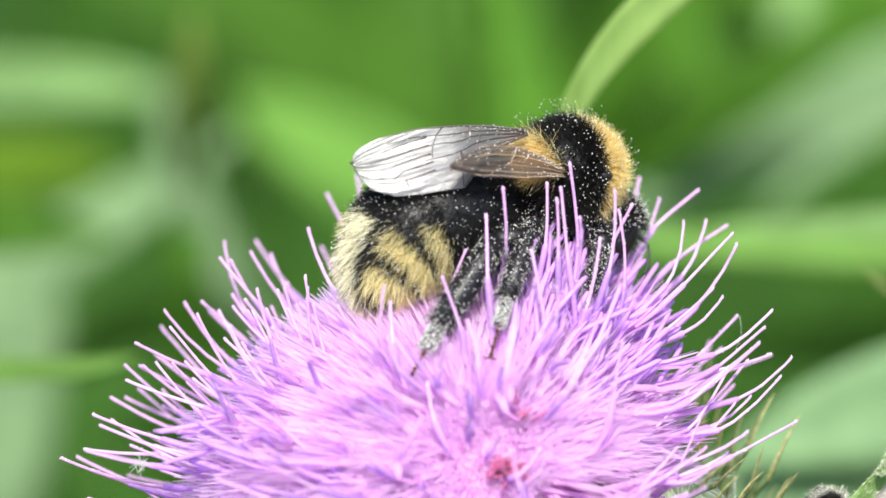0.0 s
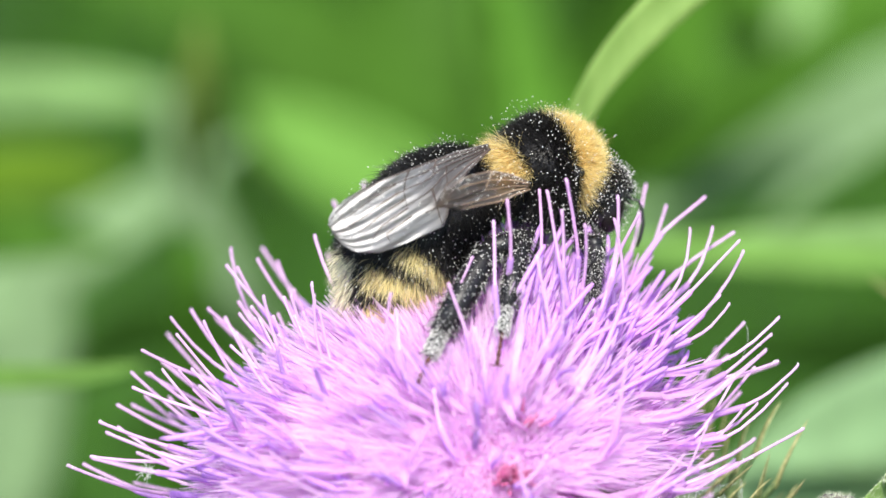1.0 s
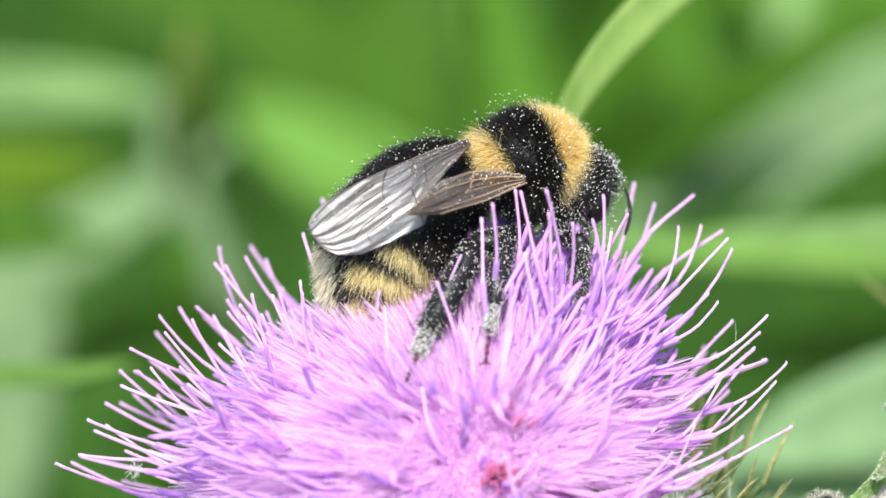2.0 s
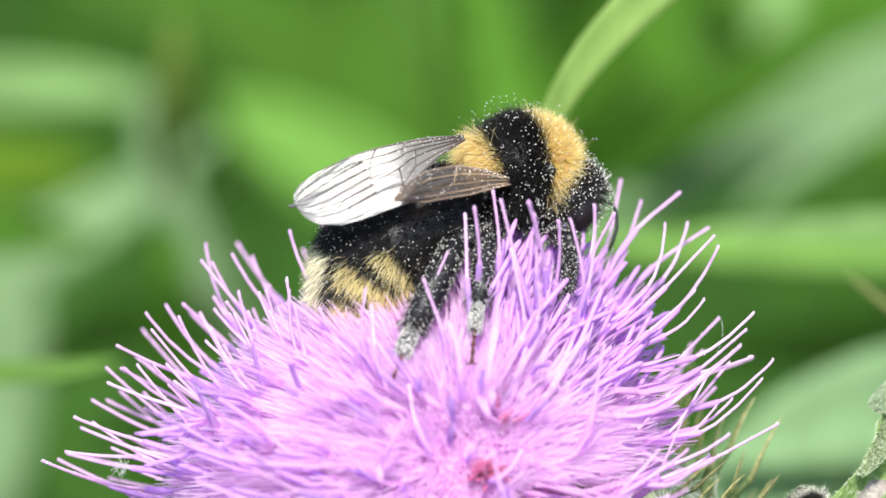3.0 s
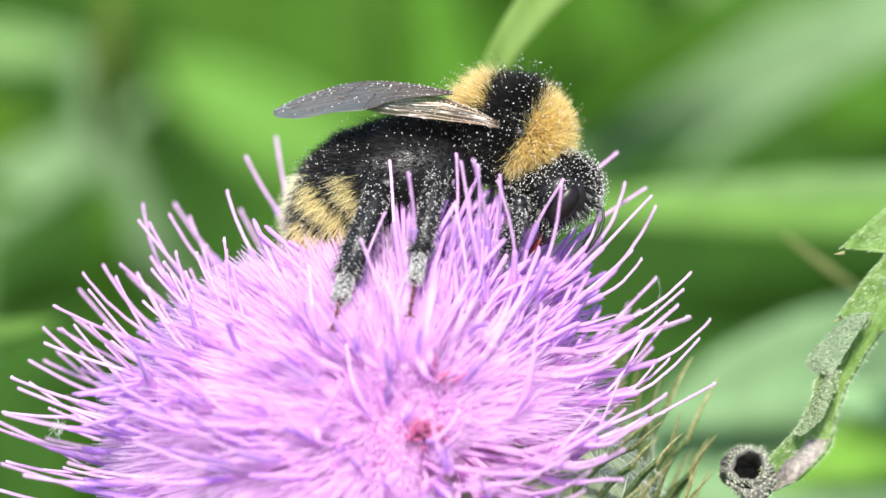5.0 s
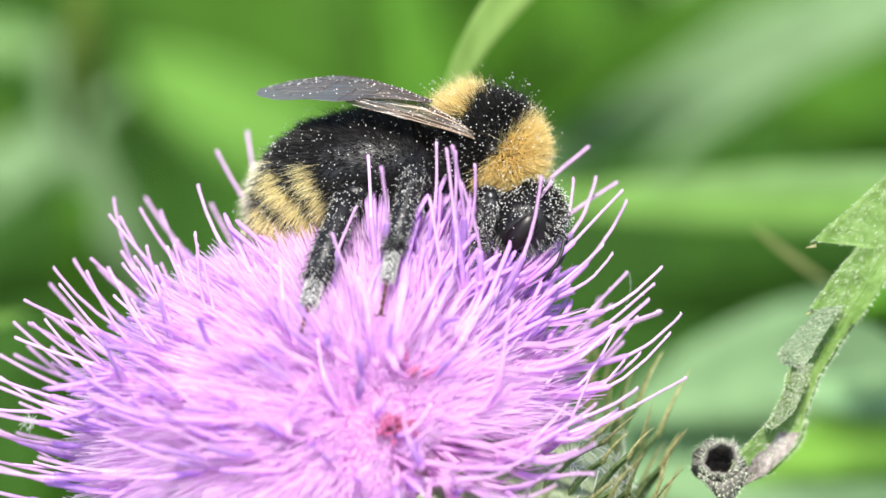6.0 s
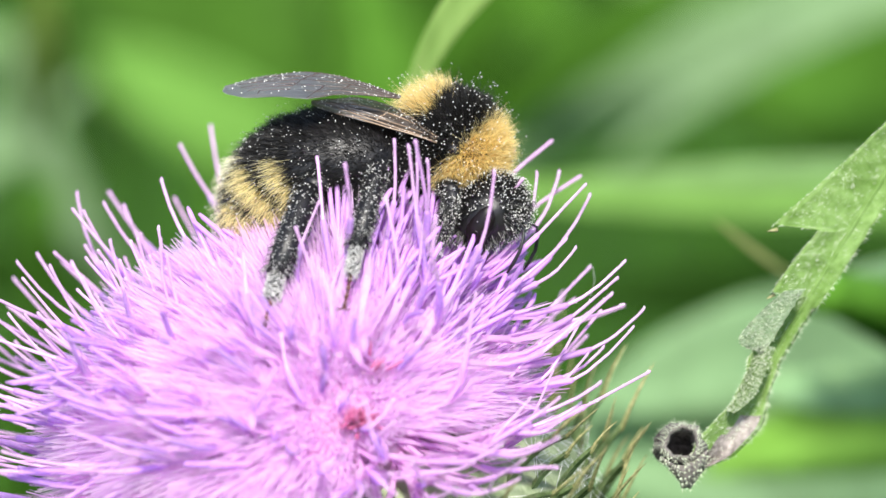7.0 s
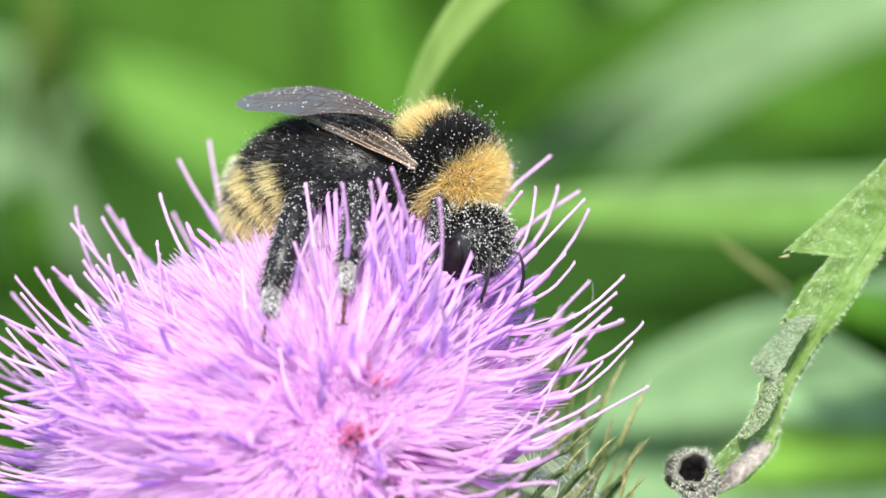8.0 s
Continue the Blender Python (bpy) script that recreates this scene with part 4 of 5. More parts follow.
def ball(bm, c, radii, seg=16, m=None):
    made = bmesh.ops.create_uvsphere(bm, u_segments=seg, v_segments=seg // 2 + 2, radius=1)["verts"]
    t = Matrix.Translation(c) @ (m or Matrix()) @ Matrix.Diagonal((*radii, 1))
    bmesh.ops.transform(bm, matrix=t, verts=made)


def bumblebee():
    bee = thing("bumblebee", FRAME, "black bumblebee with golden bands, dusted with pollen, feeding on thistle", "bumblebee")
    P = {}
    # thorax: origin at its middle, head towards +x
    n = 24
    th = Hull(smooth_profile([(0, 3.15), (1, -3.05)], n),
              smooth_profile([(0, -0.5), (0.3, 0.0), (0.7, 0.1), (1, -0.5)], n),
              smooth_profile([(0, 0.6), (0.12, 1.7), (0.35, 2.75), (0.6, 2.95), (0.85, 2.0), (1, 0.7)], n),
              smooth_profile([(0, 0.6), (0.12, 1.8), (0.35, 2.7), (0.6, 2.9), (0.85, 2.0), (1, 0.7)], n))
    thorax = part("thorax", th.body(), M["cuticle"], bee, "black hairy thorax")

    def on_thorax(s, q, r):
        a = min(q, 2 * math.pi - q)
        s2 = s + r.gauss(0, 0.018)
        if s2 < 0.37 and a < 2.3:
            return "fur_gold", "golden_collar_fur", 1.0
        if s2 > 0.75 and a < 1.15 + r.gauss(0, 0.08):
            return "fur_gold", "golden_rear_fur", 1.4
        return "fur_black", "black_fur", 0.85

    def undercoat(s, q, r):
        got = on_thorax(s, q, r)
        return (got[0], got[1].replace("golden", "short_golden"), 0.55) if got[0] == "fur_gold" else None

    def straggling(s, q, r):
        got = on_thorax(s, q, r)
        return got[0], got[1].replace("golden", "long_golden").replace("black_", "long_black_"), 1.9 if s > 0.7 else 1.45
    coat(th, thorax, undercoat, 26000, 11, 0.02, 0.2)
    tips = coat(th, thorax, on_thorax, 27000, 1, 0.016, 0.25, 0.3)
    tips = random.Random(7).sample(tips, 12000)
    dust(thorax, tips, 0.055, 2, 0.036)
    tips = coat(th, thorax, straggling, 2600, 12, 0.011, 0.25, 0.4)
    dust(thorax, tips, 0.2, 13, 0.034)
    # wing scale at the hinge
    bm = bmesh.new()
    ball(bm, (0.75, -2.95, 0.55), (0.42, 0.28, 0.34), 14)
    part("wing_scale", bm, M["cuticle"], thorax, "glossy black scale over the wing hinge")
    # abdomen: origin at its waist, tail towards -x
    ab = Hull(smooth_profile([(0, 0), (0.2, -2.3), (0.4, -4.8), (0.6, -7.2), (0.78, -8.9), (0.9, -9.7), (1, -9.8)], n),
              smooth_profile([(0, 0), (0.2, 0.3), (0.4, 0.3), (0.6, -0.5), (0.78, -2.0), (0.9, -3.5), (1, -4.9)], n),
              smooth_profile([(0, 1.5), (0.12, 2.6), (0.3, 3.25), (0.5, 3.3), (0.7, 2.95), (0.88, 1.9), (1, 0.35)], n),
              smooth_profile([(0, 1.5), (0.12, 2.7), (0.3, 3.4), (0.5, 3.5), (0.7, 3.1), (0.88, 2.0), (1, 0.35)], n))
    abdomen = part("abdomen", ab.body(36, 36), M["cuticle"], bee, "glossy black abdomen with straw-yellow bands")

    def on_abdomen(s, q, r):
        a = min(q, 2 * math.pi - q)
        s2 = s + r.gauss(0, 0.011)
        yellow = 0.545 < s2 < 0.615 or 0.67 < s2 < 0.75 or 0.80 < s2 < 0.89
        if (a < 0.36 + r.gauss(0, 0.07) and s2 > 0.68) or s2 > 0.95:
            return "fur_white", "cream_tail_fur", 1.1
        if a < (1.1 if s2 < 0.65 else 0.66) + r.gauss(0, 0.05) and s2 < 0.9:
            yellow = False
        if yellow and a < 2.5:
            return "fur_straw", "straw_band_fur", 1.1
        if s < 0.52 and r.random() < (0.3 if 0.7 < a < 2.2 else 0.1):
            return None
        return "fur_black", "black_fur", 0.62 if s < 0.5 else 0.85

    def fringe(s, q, r):
        a = min(q, 2 * math.pi - q)
        return ("fur_black", "long_black_fur", 1.25) if 0.45 < s < 0.62 or a < 0.6 else None
    tips = coat(ab, abdomen, on_abdomen, 38000, 3, 0.016, 0.62, 0.24)
    tips = random.Random(8).sample(tips, 9000)
    tips += coat(ab, abdomen, fringe, 2400, 33, 0.014, 0.7, 0.3)
    dust(abdomen, tips, 0.2, 4, 0.032)
    P["abdomen"] = abdomen
    # head: origin at its middle, face towards +x and down
    hd = Hull(smooth_profile([(0, -1.75), (1, 1.75)], n),
              smooth_profile([(0, 0.5), (0.5, 0), (1, -0.6)], n),
              smooth_profile([(0, 1.1), (0.3, 2.2), (0.6, 2.4), (0.85, 1.8), (1, 0.7)], n),
              smooth_profile([(0, 1.1), (0.3, 2.1), (0.6, 2.2), (0.85, 1.7), (1, 0.6)], n))
    head = part("head", hd.body(20, 24), M["cuticle"], bee, "black head grey with pollen")
    tips = coat(hd, head, lambda s, q, r: None if abs(math.sin(q)) > 0.8 and 0.44 < s < 0.88 else ("fur_black", "black_fur", 0.7) if r.random() < 0.75 or s < 0.5 else ("fur_grey", "dusty_face_fur", 0.6), 6500, 5, 0.018, 0.2)
    dust(head, tips, 0.36, 6, 0.034)
    for sgn in (-1, 1):
        bm = bmesh.new()
        ball(bm, (0.55, sgn * 1.75, -0.3), (0.76, 0.55, 1.35), 24, Matrix.Rotation(radians(-14), 4, "Y"))
        part("eye", bm, M["eye"], head, "glossy dark compound eye")
        bm = bmesh.new()
        tube(bm, [(1.3, sgn * 0.5, 0.6), (1.9, sgn * 0.9, 1.1), (2.5, sgn * 1.2, 1.2), (2.9, sgn * 1.35, 0.8), (3.3, sgn * 1.5, 0.1), (3.5, sgn * 1.55, -0.7), (3.6, sgn * 1.5, -1.3)], (0.09, 0.08, 0.08, 0.1, 0.11, 0.11, 0.07), 8)
        part("antenna", bm, M["cuticle"], head, "black elbowed antenna")
        bm = bmesh.new()
        tube(bm, [(1.2, sgn * 0.6, -1.8), (1.6, sgn * 0.6, -2.5), (1.6, sgn * 0.15, -2.9)], (0.34, 0.26, 0.06), 8)
        part("mandible", bm, M["cuticle"], head)
    bm = bmesh.new()
    tube(bm, [(1.1, 0, -1.8), (1.5, 0, -3.0), (1.6, 0, -5.2)], (0.3, 0.24, 0.08), 8)
    part("tongue", bm, M["tongue"], head, "reddish brown tongue reaching into the florets")
    P["head"] = head
    # wings, built in the xz plane: hinge at the origin, tip towards -x, leading edge up
    def wing(name, outline, veins, label, sgn, ripple, arch, mat):
        top, low = outline

        def fold(x, f):
            """An arch over the whole wing, and pleats that fan out towards its tip."""
            span = top[-1][0]
            out = min(1, max(0, (x - 0.3 * span) / (0.4 * span)))
            pleat = (math.sin(26 * f + 9 * x / span + 0.6 * math.sin(x * 0.9)) * (0.6 + 0.4 * math.sin(7 * f + x)) + 0.5 * math.sin(47 * f + 1.7 * x)) * out + 0.8 * math.sin(7 * f - 0.5 * x)
            return ripple * pleat - arch * math.sin(math.pi * min(1, x / span)) * (0.35 + 0.65 * f)
        bm = bmesh.new()
        cols = []
        nx, nz = 56, 60
        for i in range(nx + 1):
            t = i / nx
            x = -lerp(t, [0, 1], [0, top[-1][0]])
            zt, zb = lerp(-x, *zip(*top)), lerp(-x, *zip(*low))
            cols.append([bm.verts.new((x, sgn * fold(-x, j / nz), zb + (zt - zb) * j / nz)) for j in range(nz + 1)])
        for a, b in zip(cols, cols[1:]):
            for j in range(nz):
                bm.faces.new((a[j], a[j + 1], b[j + 1], b[j]))
        bmesh.ops.solidify(bm, geom=bm.faces[:], thickness=0.012)
        ob = part(name, bm, M[mat], bee, label)
        for line in veins:
            bm = bmesh.new()
            pts = []
            for k in range(13):
                u = k / 12 * (len(line) - 1)
                x, f = lerp(u, range(len(line)), [p[0] for p in line]), lerp(u, range(len(line)), [p[1] for p in line])
                zt, zb = lerp(x, *zip(*top)), lerp(x, *zip(*low))
                z = zb + (zt - zb) * f
                pts.append((-x, sgn * fold(x, f), z))
            tube(bm, pts, [0.058 - 0.036 * k / 12 for k in range(13)], 6)
            part("vein", bm, M["vein" if mat == "membrane" else "vein_pale"], ob, "dark brown wing vein" if mat == "membrane" else "tan wing vein")
        r, pts = random.Random(31), []
        for _ in range(150):
            x, f = r.uniform(0, top[-1][0] - 0.3), max(0, 1 - abs(r.gauss(0, 0.2))) if r.random() < 0.6 else r.random()
            zt, zb = lerp(x, *zip(*top)), lerp(x, *zip(*low))
            pts.append(Vector((-x, sgn * fold(x, f) - 0.03 * sgn, zb + (zt - zb) * f)))
        dust(ob, pts, 1.0, 32, 0.036)
        return ob
    fore = (((0, 0.1), (2, 0.5), (4.5, 0.75), (7, 1.0), (9, 1.0), (10, 0.8), (10.5, 0.45), (10.7, 0.0)),
            ((0, -0.3), (2, -0.9), (3.5, -1.6), (4.2, -2.5), (4.8, -3.0), (7, -2.9), (8.8, -2.65), (10, -2.0), (10.5, -1.3), (10.7, -0.5)))
    hind = (((0, 0.3), (1.5, 0.95), (3.5, 1.45), (5.5, 1.4), (7.2, 0.8), (8.0, 0.1)), ((0, -0.2), (3, -0.5), (6, -0.5), (7.2, -0.2), (8.0, 0.0)))
    fv = [[(0, 0.85), (4, 0.98), (8, 0.985), (10.4, 0.9)], [(0.2, 0.7), (3.5, 0.84), (6.4, 0.88), (8.6, 0.86)], [(0.2, 0.5), (3, 0.7), (5.4, 0.74), (7.4, 0.7)],
          [(0.2, 0.35), (2.6, 0.5), (4.6, 0.56), (6.6, 0.5)], [(0.2, 0.2), (2.4, 0.25), (3.9, 0.3), (5.4, 0.3)], [(0, 0.1), (2.0, 0.06), (3.4, 0.04), (4.4, 0.03), (4.9, 0.02)],
          [(3.4, 0.98), (3.7, 0.85), (4.0, 0.72)], [(5.2, 0.98), (5.6, 0.88), (6.0, 0.72), (6.2, 0.52)], [(3.0, 0.7), (3.2, 0.52), (3.4, 0.3)], [(4.4, 0.56), (4.5, 0.4), (4.7, 0.2), (4.8, 0.04)]]
    fv += [[(6.2, 0.86 - 0.13 * k), (8.0, 0.8 - 0.14 * k), (9.9 - 0.12 * k * k, 0.7 - 0.15 * k)] for k in range(5)]
    hv = [[(0.1, 0.9), (2.5, 0.97), (6.2, 0.95)], [(0.1, 0.7), (2.5, 0.72), (6.0, 0.7)], [(0.1, 0.5), (2.5, 0.45), (5.6, 0.4)], [(0.1, 0.3), (3, 0.2), (6.2, 0.16)], [(0, 0.1), (3, 0.03), (6.4, 0.05)], [(3.4, 0.96), (3.6, 0.7), (3.9, 0.42)]]
    for side, sgn in (("near", 1), ("far", -1)):
        P["fore_" + side] = wing("forewing", fore, fv, "smoky translucent forewing with dark veins", sgn, 0.045, 0.9, "membrane")
        P["hind_" + side] = wing("hindwing", hind, hv, "small brownish translucent hindwing", sgn, 0.11, 0.3, "membrane_brown")
    # legs: origin at the foot; built in the slanted frame's directions along hip, knee, ankle, foot
    def leg(name, pts, radii, seed, label):
        """pts: hip, knee, ankle and toe, mm from the toe."""
        hip, knee, ankle, toe = [Vector(p) for p in pts]
        bm = bmesh.new()
        tube(bm, [hip, hip.lerp(knee, 0.4), knee], [radii[0] * 0.7, radii[0], radii[0] * 0.75], 12)
        ob = part(name, bm, M["cuticle"], bee, label)
        bm = bmesh.new()
        tube(bm, [knee, knee.lerp(ankle, 0.15), knee.lerp(ankle, 0.6), ankle], [radii[1] * 0.7, radii[1] * 0.85, radii[1], radii[1] * 0.8], 12)
        part("tibia", bm, M["cuticle"], ob)
        bm = bmesh.new()
        mid = ankle.lerp(toe, 0.45)
        tube(bm, [ankle, ankle.lerp(mid, 0.5), mid], [radii[2], radii[2] * 1.1, radii[2] * 0.7], 10)
        part("basitarsus", bm, M["cuticle"], ob, "broad first foot joint grey with pollen")
        bm = bmesh.new()
        for k in range(4):
            a, b = mid.lerp(toe, k / 4), mid.lerp(toe, (k + 0.9) / 4)
            tube(bm, [a, b], [0.08, 0.14], 8)
        for sgn in (-1, 1):
            tube(bm, [toe, toe + Vector((sgn * 0.22, -0.1, -0.12)), toe + Vector((sgn * 0.4, -0.12, -0.02))], [0.07, 0.05, 0.015], 6)
        part("tarsus", bm, M["tarsus"], ob, "brown jointed foot with two claws")
        r = random.Random(seed)
        rows = []
        for a, b, ra, ln, m in ((hip, knee, radii[0], 0.4, 700), (knee, ankle, radii[1], 0.5, 1300), (ankle, mid, radii[2], 0.3, 500)):
            t = (b - a).normalized()
            for _ in range(m):
                d = Vector((r.gauss(0, 1), r.gauss(0, 1), r.gauss(0, 1)))
                d = (d - t * d.dot(t)).normalized()
                rows.append((a.lerp(b, r.random()) + d * ra * 0.8, d + t * 0.8, ln * r.uniform(0.6, 1.3), t * 0.5))
        for some, mat, name, lab in (([q for k, q in enumerate(rows) if k % 6], "fur_black", "leg_fur", "short black bristles"), (rows[::6], "fur_grey", "dusty_leg_fur", "bristles grey with pollen")):
            V, F, tip = strands([q[0] for q in some], [q[1] for q in some], [q[2] for q in some], 0.018, [q[3] for q in some], seed)
            part(name, mesh_of(name, V, F, smooth=False), M[mat], ob, lab, kind="stuff")
        dusty = [Vector(q[0]) + Vector(q[1]).normalized() * 0.22 for q in rows]
        caked = [ankle.lerp(mid, r.random()) + Vector((r.gauss(0, 1), r.gauss(0, 1), r.gauss(0, 1))).normalized() * radii[2] * r.uniform(1.0, 1.3) for _ in range(900)]
        dust(ob, dusty[:700:5] + dusty[700:2000:2] + dusty[2000:] + caked, 0.9, seed + 1, 0.036)
        return ob
    P["leg_hind"] = leg("hind_leg", ((5.0, 6.2, 9.6), (2.7, 3.6, 8.6), (0.8, 1.2, 3.2), (0, 0, 0)), (0.72, 0.84, 0.46), 21, "black hind leg caked with pale pollen")
    P["leg_mid"] = leg("middle_leg", ((2.6, 6.4, 6.4), (1.5, 3.2, 8.4), (0.5, 1.1, 3.6), (0, 0, 0)), (0.58, 0.62, 0.34), 22, "black middle leg caked with pale pollen")
    P["leg_fore"] = leg("front_leg", ((-1.4, 2.2, 5.2), (-0.2, -0.4, 5.4), (0.1, 0.0, 2.4), (0, 0, 0)), (0.5, 0.46, 0.26), 23, "black front leg dusted with pollen")
    P["leg_hind_far"] = leg("hind_leg", ((3.0, -2.2, 7.0), (1.5, 0.6, 6.6), (0.5, 0.6, 3.0), (0, 0, 0)), (0.62, 0.72, 0.42), 24, "black hind leg dusted with pollen")
    P["leg_mid_far"] = leg("middle_leg", ((1.0, -2.4, 6.0), (1.5, 0.8, 7.0), (0.8, 0.4, 3.2), (0, 0, 0)), (0.55, 0.56, 0.3), 25, "black middle leg dusted with pollen")
    P["leg_fore_far"] = leg("front_leg", ((-1.4, -2.2, 5.2), (-0.2, 0.4, 5.4), (0.1, 0.0, 2.4), (0, 0, 0)), (0.5, 0.46, 0.26), 26, "black front leg dusted with pollen")
    return bee, P


BEE, BEE_PARTS = bumblebee()

# ---- what moves ----
def turn(yaw, pitch, roll):
    """Turns in the slanted frame: yaw brings the head away from the camera, pitch lifts it, roll leans the back to the camera."""
    return Matrix.Rotation(radians(yaw), 4, "Z") @ Matrix.Rotation(radians(-pitch), 4, "Y") @ Matrix.Rotation(radians(roll), 4, "X")


# seconds; thorax x, y, w, yaw, pitch, roll; abdomen's waist x, y, w, yaw, pitch; head x, y, w, yaw, pitch
BODY_ROWS = (
    (0.0, 1002, 308, 0, 33, 5, 15, 914, 366, 0, 29, 8, 1067, 402, -2.0, 45, -45),
    (0.3, 982, 292, 0, 25, 14, 18, 880, 328, 0, 18, 23, 1062, 360, -1.5, 42, -30),
    (1.0, 953, 290, 0, 22, 16, 18, 858, 302, 0, 17, 32, 1032, 338, -1.2, 40, -25),
    (2.0, 944, 282, 0, 20, 16, 18, 850, 295, 0, 17, 32, 1028, 324, -0.8, 40, -22),
    (3.5, 971, 302, 0, 10, 4, 15, 913, 392, 0, 8, 12, 1041, 366, -0.3, 30, -40),
    (4.0, 997, 304, 0, 0, -6, 12, 940, 395, 0, 0, 6, 1058, 392, 0.3, 12, -46),
    (4.5, 1031, 290, 0, -6, -16, 8, 984, 378, 0, -4, 6, 1106, 376, 0.8, 10, -46),
    (6.0, 1059, 336, 0, -12, -36, 6, 972, 378, 0, -8, 2, 1119, 464, 1.6, -6, -50),
    (6.5, 1061, 342, 0, -14, -38, 6, 974, 382, 0, -10, 2, 1115, 470, 1.8, -16, -50),
    (7.0, 1059, 344, 0, -14, -40, 6, 985, 381, 0, -10, 2, 1122, 464, 1.8, -20, -44),
    (7.5, 1055, 336, 0, -20, -40, 6, 1000, 376, 0, -14, 0, 1132, 434, 2.0, -36, -34),
    (8.0, 1053, 364, 0, -30, -44, 6, 986, 378, 0, -20, -3, 1096, 496, 2.4, -46, -36))
# seconds; near forewing's root x, y, w and tip x, y, its tip towards (1) or away from (-1) the camera, tilt; hindwing's hinge x, y and end x, y
WING_ROWS = (
    (0.0, 932, 232, 3.0, 637, 285, 0.7, 26, 1000, 308, 855, 300),
    (0.3, 891, 237, 3.8, 611, 348, 1, 18, 980, 311, 821, 341),
    (1.0, 853, 244, 4.2, 573, 388, 1, 9, 927, 318, 790, 347),
    (2.0, 838, 239, 4.2, 558, 399, 1, 9, 941, 309, 771, 360),
    (3.5, 868, 232, 3.0, 553, 299, 1, 40, 934, 317, 757, 314),
    (4.0, 883, 244, 2.2, 567, 277, 1, 48, 959, 325, 759, 303),
    (4.5, 923, 228, 2.4, 616, 272, 0, 66, 1009, 291, 801, 272),
    (6.0, 959, 256, 2.6, 654, 234, -1, 75, 1036, 318, 829, 259),
    (6.5, 971, 258, 2.6, 658, 221, -1, 74, 1026, 332, 830, 269),
    (7.0, 968, 259, 2.6, 658, 240, -1, 74, 1034, 336, 849, 281),
    (7.5, 950, 244, 2.6, 664, 262, -1, 76, 1012, 303, 838, 274),
    (8.0, 962, 268, 2.6, 694, 231, -1, 72, 999, 357, 829, 279))
# seconds; knees of the near hind leg x, y and middle leg x, y
KNEE_ROWS = (
    (0.0, 880, 425, 945, 393), (0.3, 868, 425, 932, 398), (1.0, 858, 424, 916, 402), (2.0, 852, 422, 908, 402), (3.5, 822, 412, 894, 386), (4.0, 790, 422, 890, 384),
    (4.5, 800, 412, 905, 386), (6.0, 812, 422, 929, 378), (6.5, 810, 420, 931, 380), (7.0, 806, 418, 930, 385), (7.5, 795, 412, 901, 386), (8.0, 792, 412, 899, 388))
# sway of the curled leaf: seconds; right and down in thirtieths of a millimetre
LEAF_SWAY = ((0.0, 0, 24), (2.0, 2, 22), (3.5, 0, 20), (4.5, 0, 21), (5.2, 2, 19), (6.0, 3, 18), (6.5, 9, 29), (7.0, 0, 0), (7.5, 1, -9), (8.0, 23, 19))
FEET = dict(leg_hind=(726, 668, 8.0), leg_mid=(868, 632, 8.0), leg_fore=(1010, 580, 3), leg_hind_far=(760, 560, -5), leg_mid_far=(900, 520, -5), leg_fore_far=(1050, 520, -4))
KNEES = dict(leg_hind=(2.7, 3.6, 8.6), leg_mid=(1.5, 3.2, 8.4))      # from the foot, as built
HIPS = dict(leg_fore=(1.2, -1.6, -2.2), leg_hind_far=(-2.4, 1.9, -2.0), leg_mid_far=(-0.6, 2.0, -2.2), leg_fore_far=(1.2, 1.6, -2.2))
HIP0 = dict(leg_fore=(-1.4, 2.2, 5.2), leg_hind_far=(3.0, -2.2, 7.0), leg_mid_far=(1.0, -2.4, 6.0), leg_fore_far=(-1.4, -2.2, 5.2))


def reach(start, x, y, length, side):
    """The place on the sight line of x, y that lies that many metres from start, nearer (1) or farther (-1) than it."""
    w0 = -start.y / MM
    flat = (spot(x, y, w0) - start).length
    deep = math.sqrt(max(0, length * length - flat * flat)) / MM
    return spot(x, y, w0 + side * deep)


def blade_pose(root, tip, tilt):
    """A wing from root to tip, its lower edge tilted towards the camera."""
    x = (root - tip).normalized()
    up = Vector((0, math.sin(radians(tilt)), math.cos(radians(tilt))))
    z = (up - x * up.dot(x)).normalized()
    return Matrix.Translation(root) @ Matrix((x, z.cross(x), z)).transposed().to_4x4()


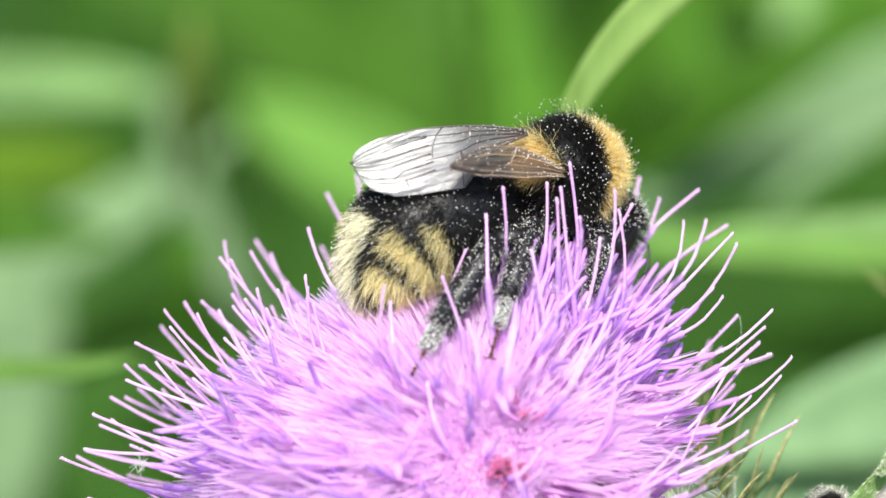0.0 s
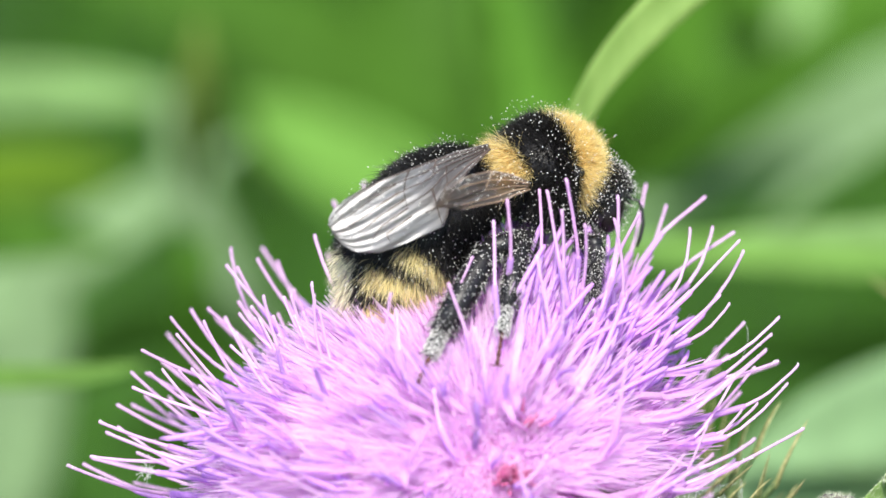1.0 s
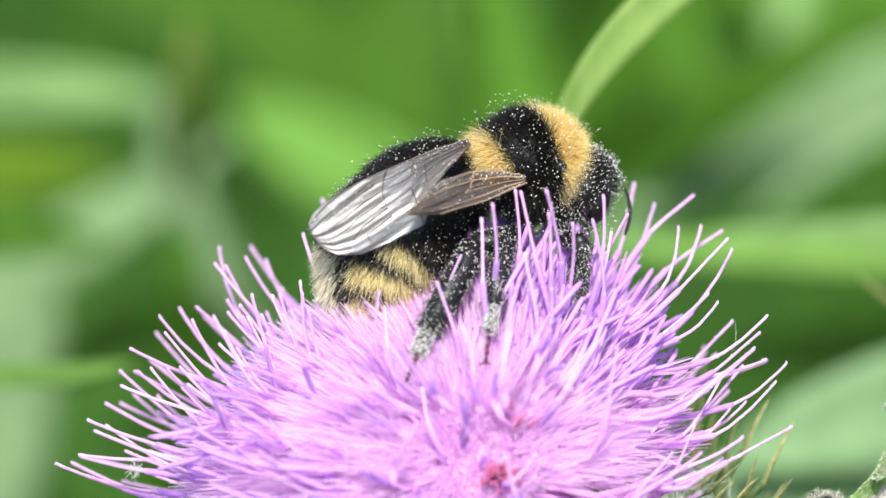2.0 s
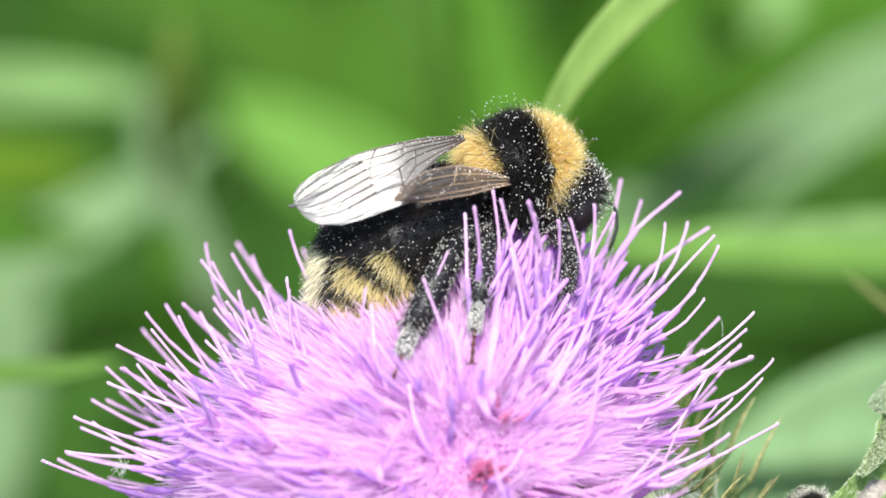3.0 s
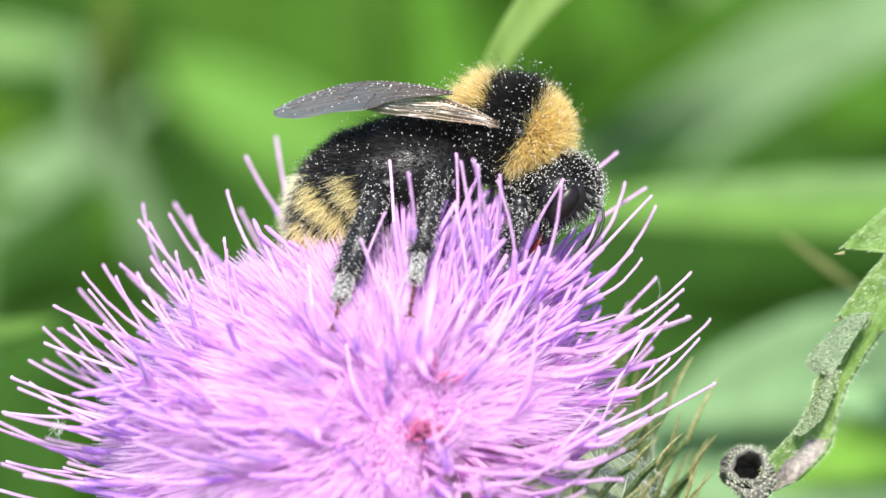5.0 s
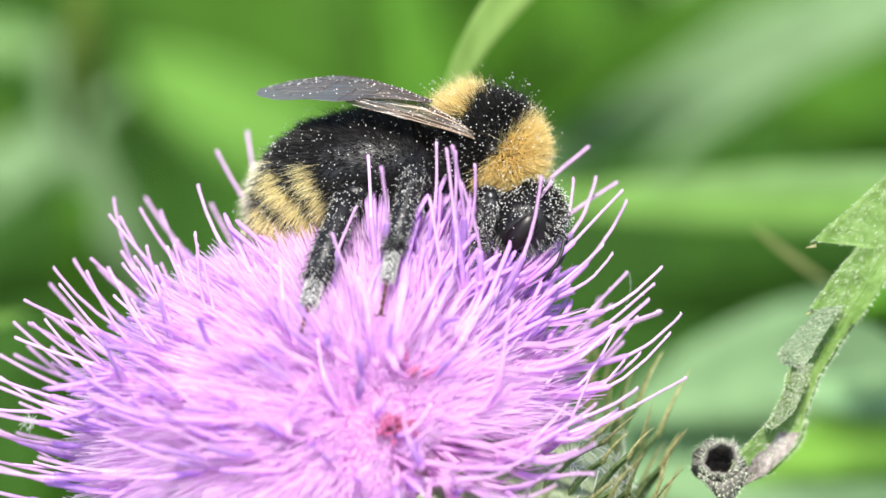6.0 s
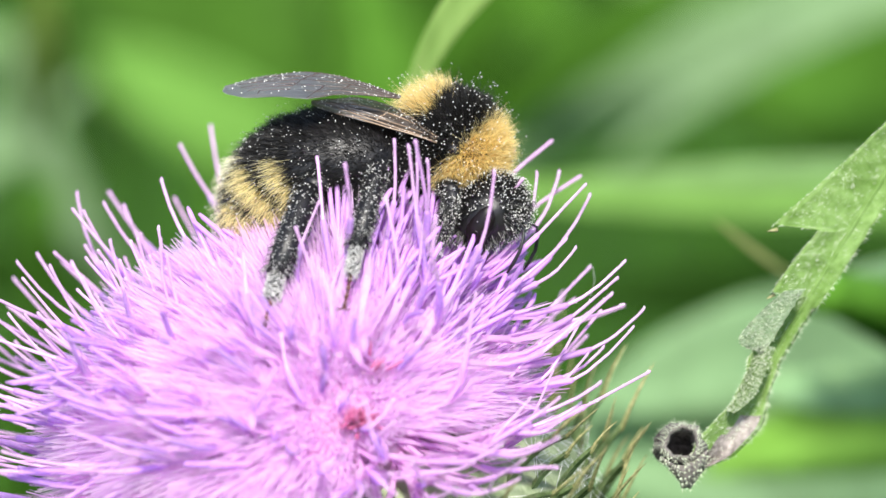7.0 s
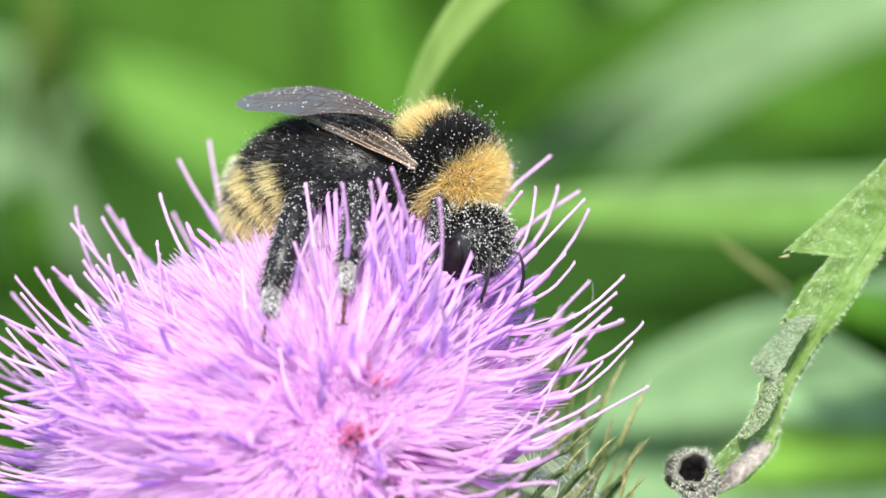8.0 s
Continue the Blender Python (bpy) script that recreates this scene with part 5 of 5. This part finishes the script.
def motions():
    body, rows = [], {k: [] for k in BEE_PARTS}
    for (t, x, y, w, yaw, pitch, roll, ax, ay, aw, a_yaw, a_pitch, hx, hy, hw, h_yaw, h_pitch), wings, knees in zip(BODY_ROWS, WING_ROWS, KNEE_ROWS):
        m = Matrix.Translation(spot(x, y, w)) @ turn(yaw, pitch, roll)
        back = m.inverted()
        body.append((t, FRAME @ m))
        rows["abdomen"].append((t, back @ Matrix.Translation(spot(ax, ay, aw)) @ turn(a_yaw, a_pitch, roll)))
        rows["head"].append((t, back @ Matrix.Translation(spot(hx, hy, hw)) @ turn(h_yaw, h_pitch, roll * 0.5)))
        _, rx, ry, rw, tx, ty, side, tilt, bx, by, ex, ey = wings
        root = spot(rx, ry, rw)
        tip = reach(root, tx, ty, 10.7 * MM, side)
        rows["fore_near"].append((t, back @ blade_pose(root, tip, tilt)))
        far = Vector((-0.0005, 0.0052, 0.0)) if side > 0 else Vector((0.0030, 0.0042, -0.0022))
        rows["fore_far"].append((t, back @ blade_pose(root + far, tip + far - Vector((0, 0.001 * side, 0)), 80)))
        root = spot(bx, by, 3.6 if side > 0 else 3.0)
        tip = reach(root, ex, ey, 6.6 * MM, side)
        rows["hind_near"].append((t, back @ blade_pose(root, tip, tilt * (0.85 if side > 0 else 0.72))))
        rows["hind_far"].append((t, back @ blade_pose(root + far, tip + far, 80)))
        for k, foot in FEET.items():
            f = spot(*foot)
            if k in KNEES:
                kx, ky = knees[1:3] if k == "leg_hind" else knees[3:5]
                goal, built = reach(f, kx, ky, Vector(KNEES[k]).length * MM, -1), KNEES[k]
            else:
                goal, built = m @ (Vector(HIPS[k]) * MM), HIP0[k]
            q = Vector(built).rotation_difference(goal - f).to_matrix().to_4x4()
            rows[k].append((t, back @ Matrix.Translation(f) @ q))
    walk(CURLED_LEAF, [(t, Matrix.Translation(FRAME.to_3x3() @ Vector((x / 30 * MM, 0, -y / 30 * MM)))) for t, x, y in LEAF_SWAY])
    for ob, m, tip, way in SWAYING:
        root = m.translation
        poses = [(0.0, m)]
        for t, x, y in way:
            d = reach(root, x, y, (tip - root).length, 1) - root
            q = (tip - root).rotation_difference(d)
            poses.append((t, Matrix.LocRotScale(root, q @ m.to_quaternion(), None)))
        walk(ob, poses)
    walk(BEE, body)
    for k, r in rows.items():
        walk(BEE_PARTS[k], r)


motions()
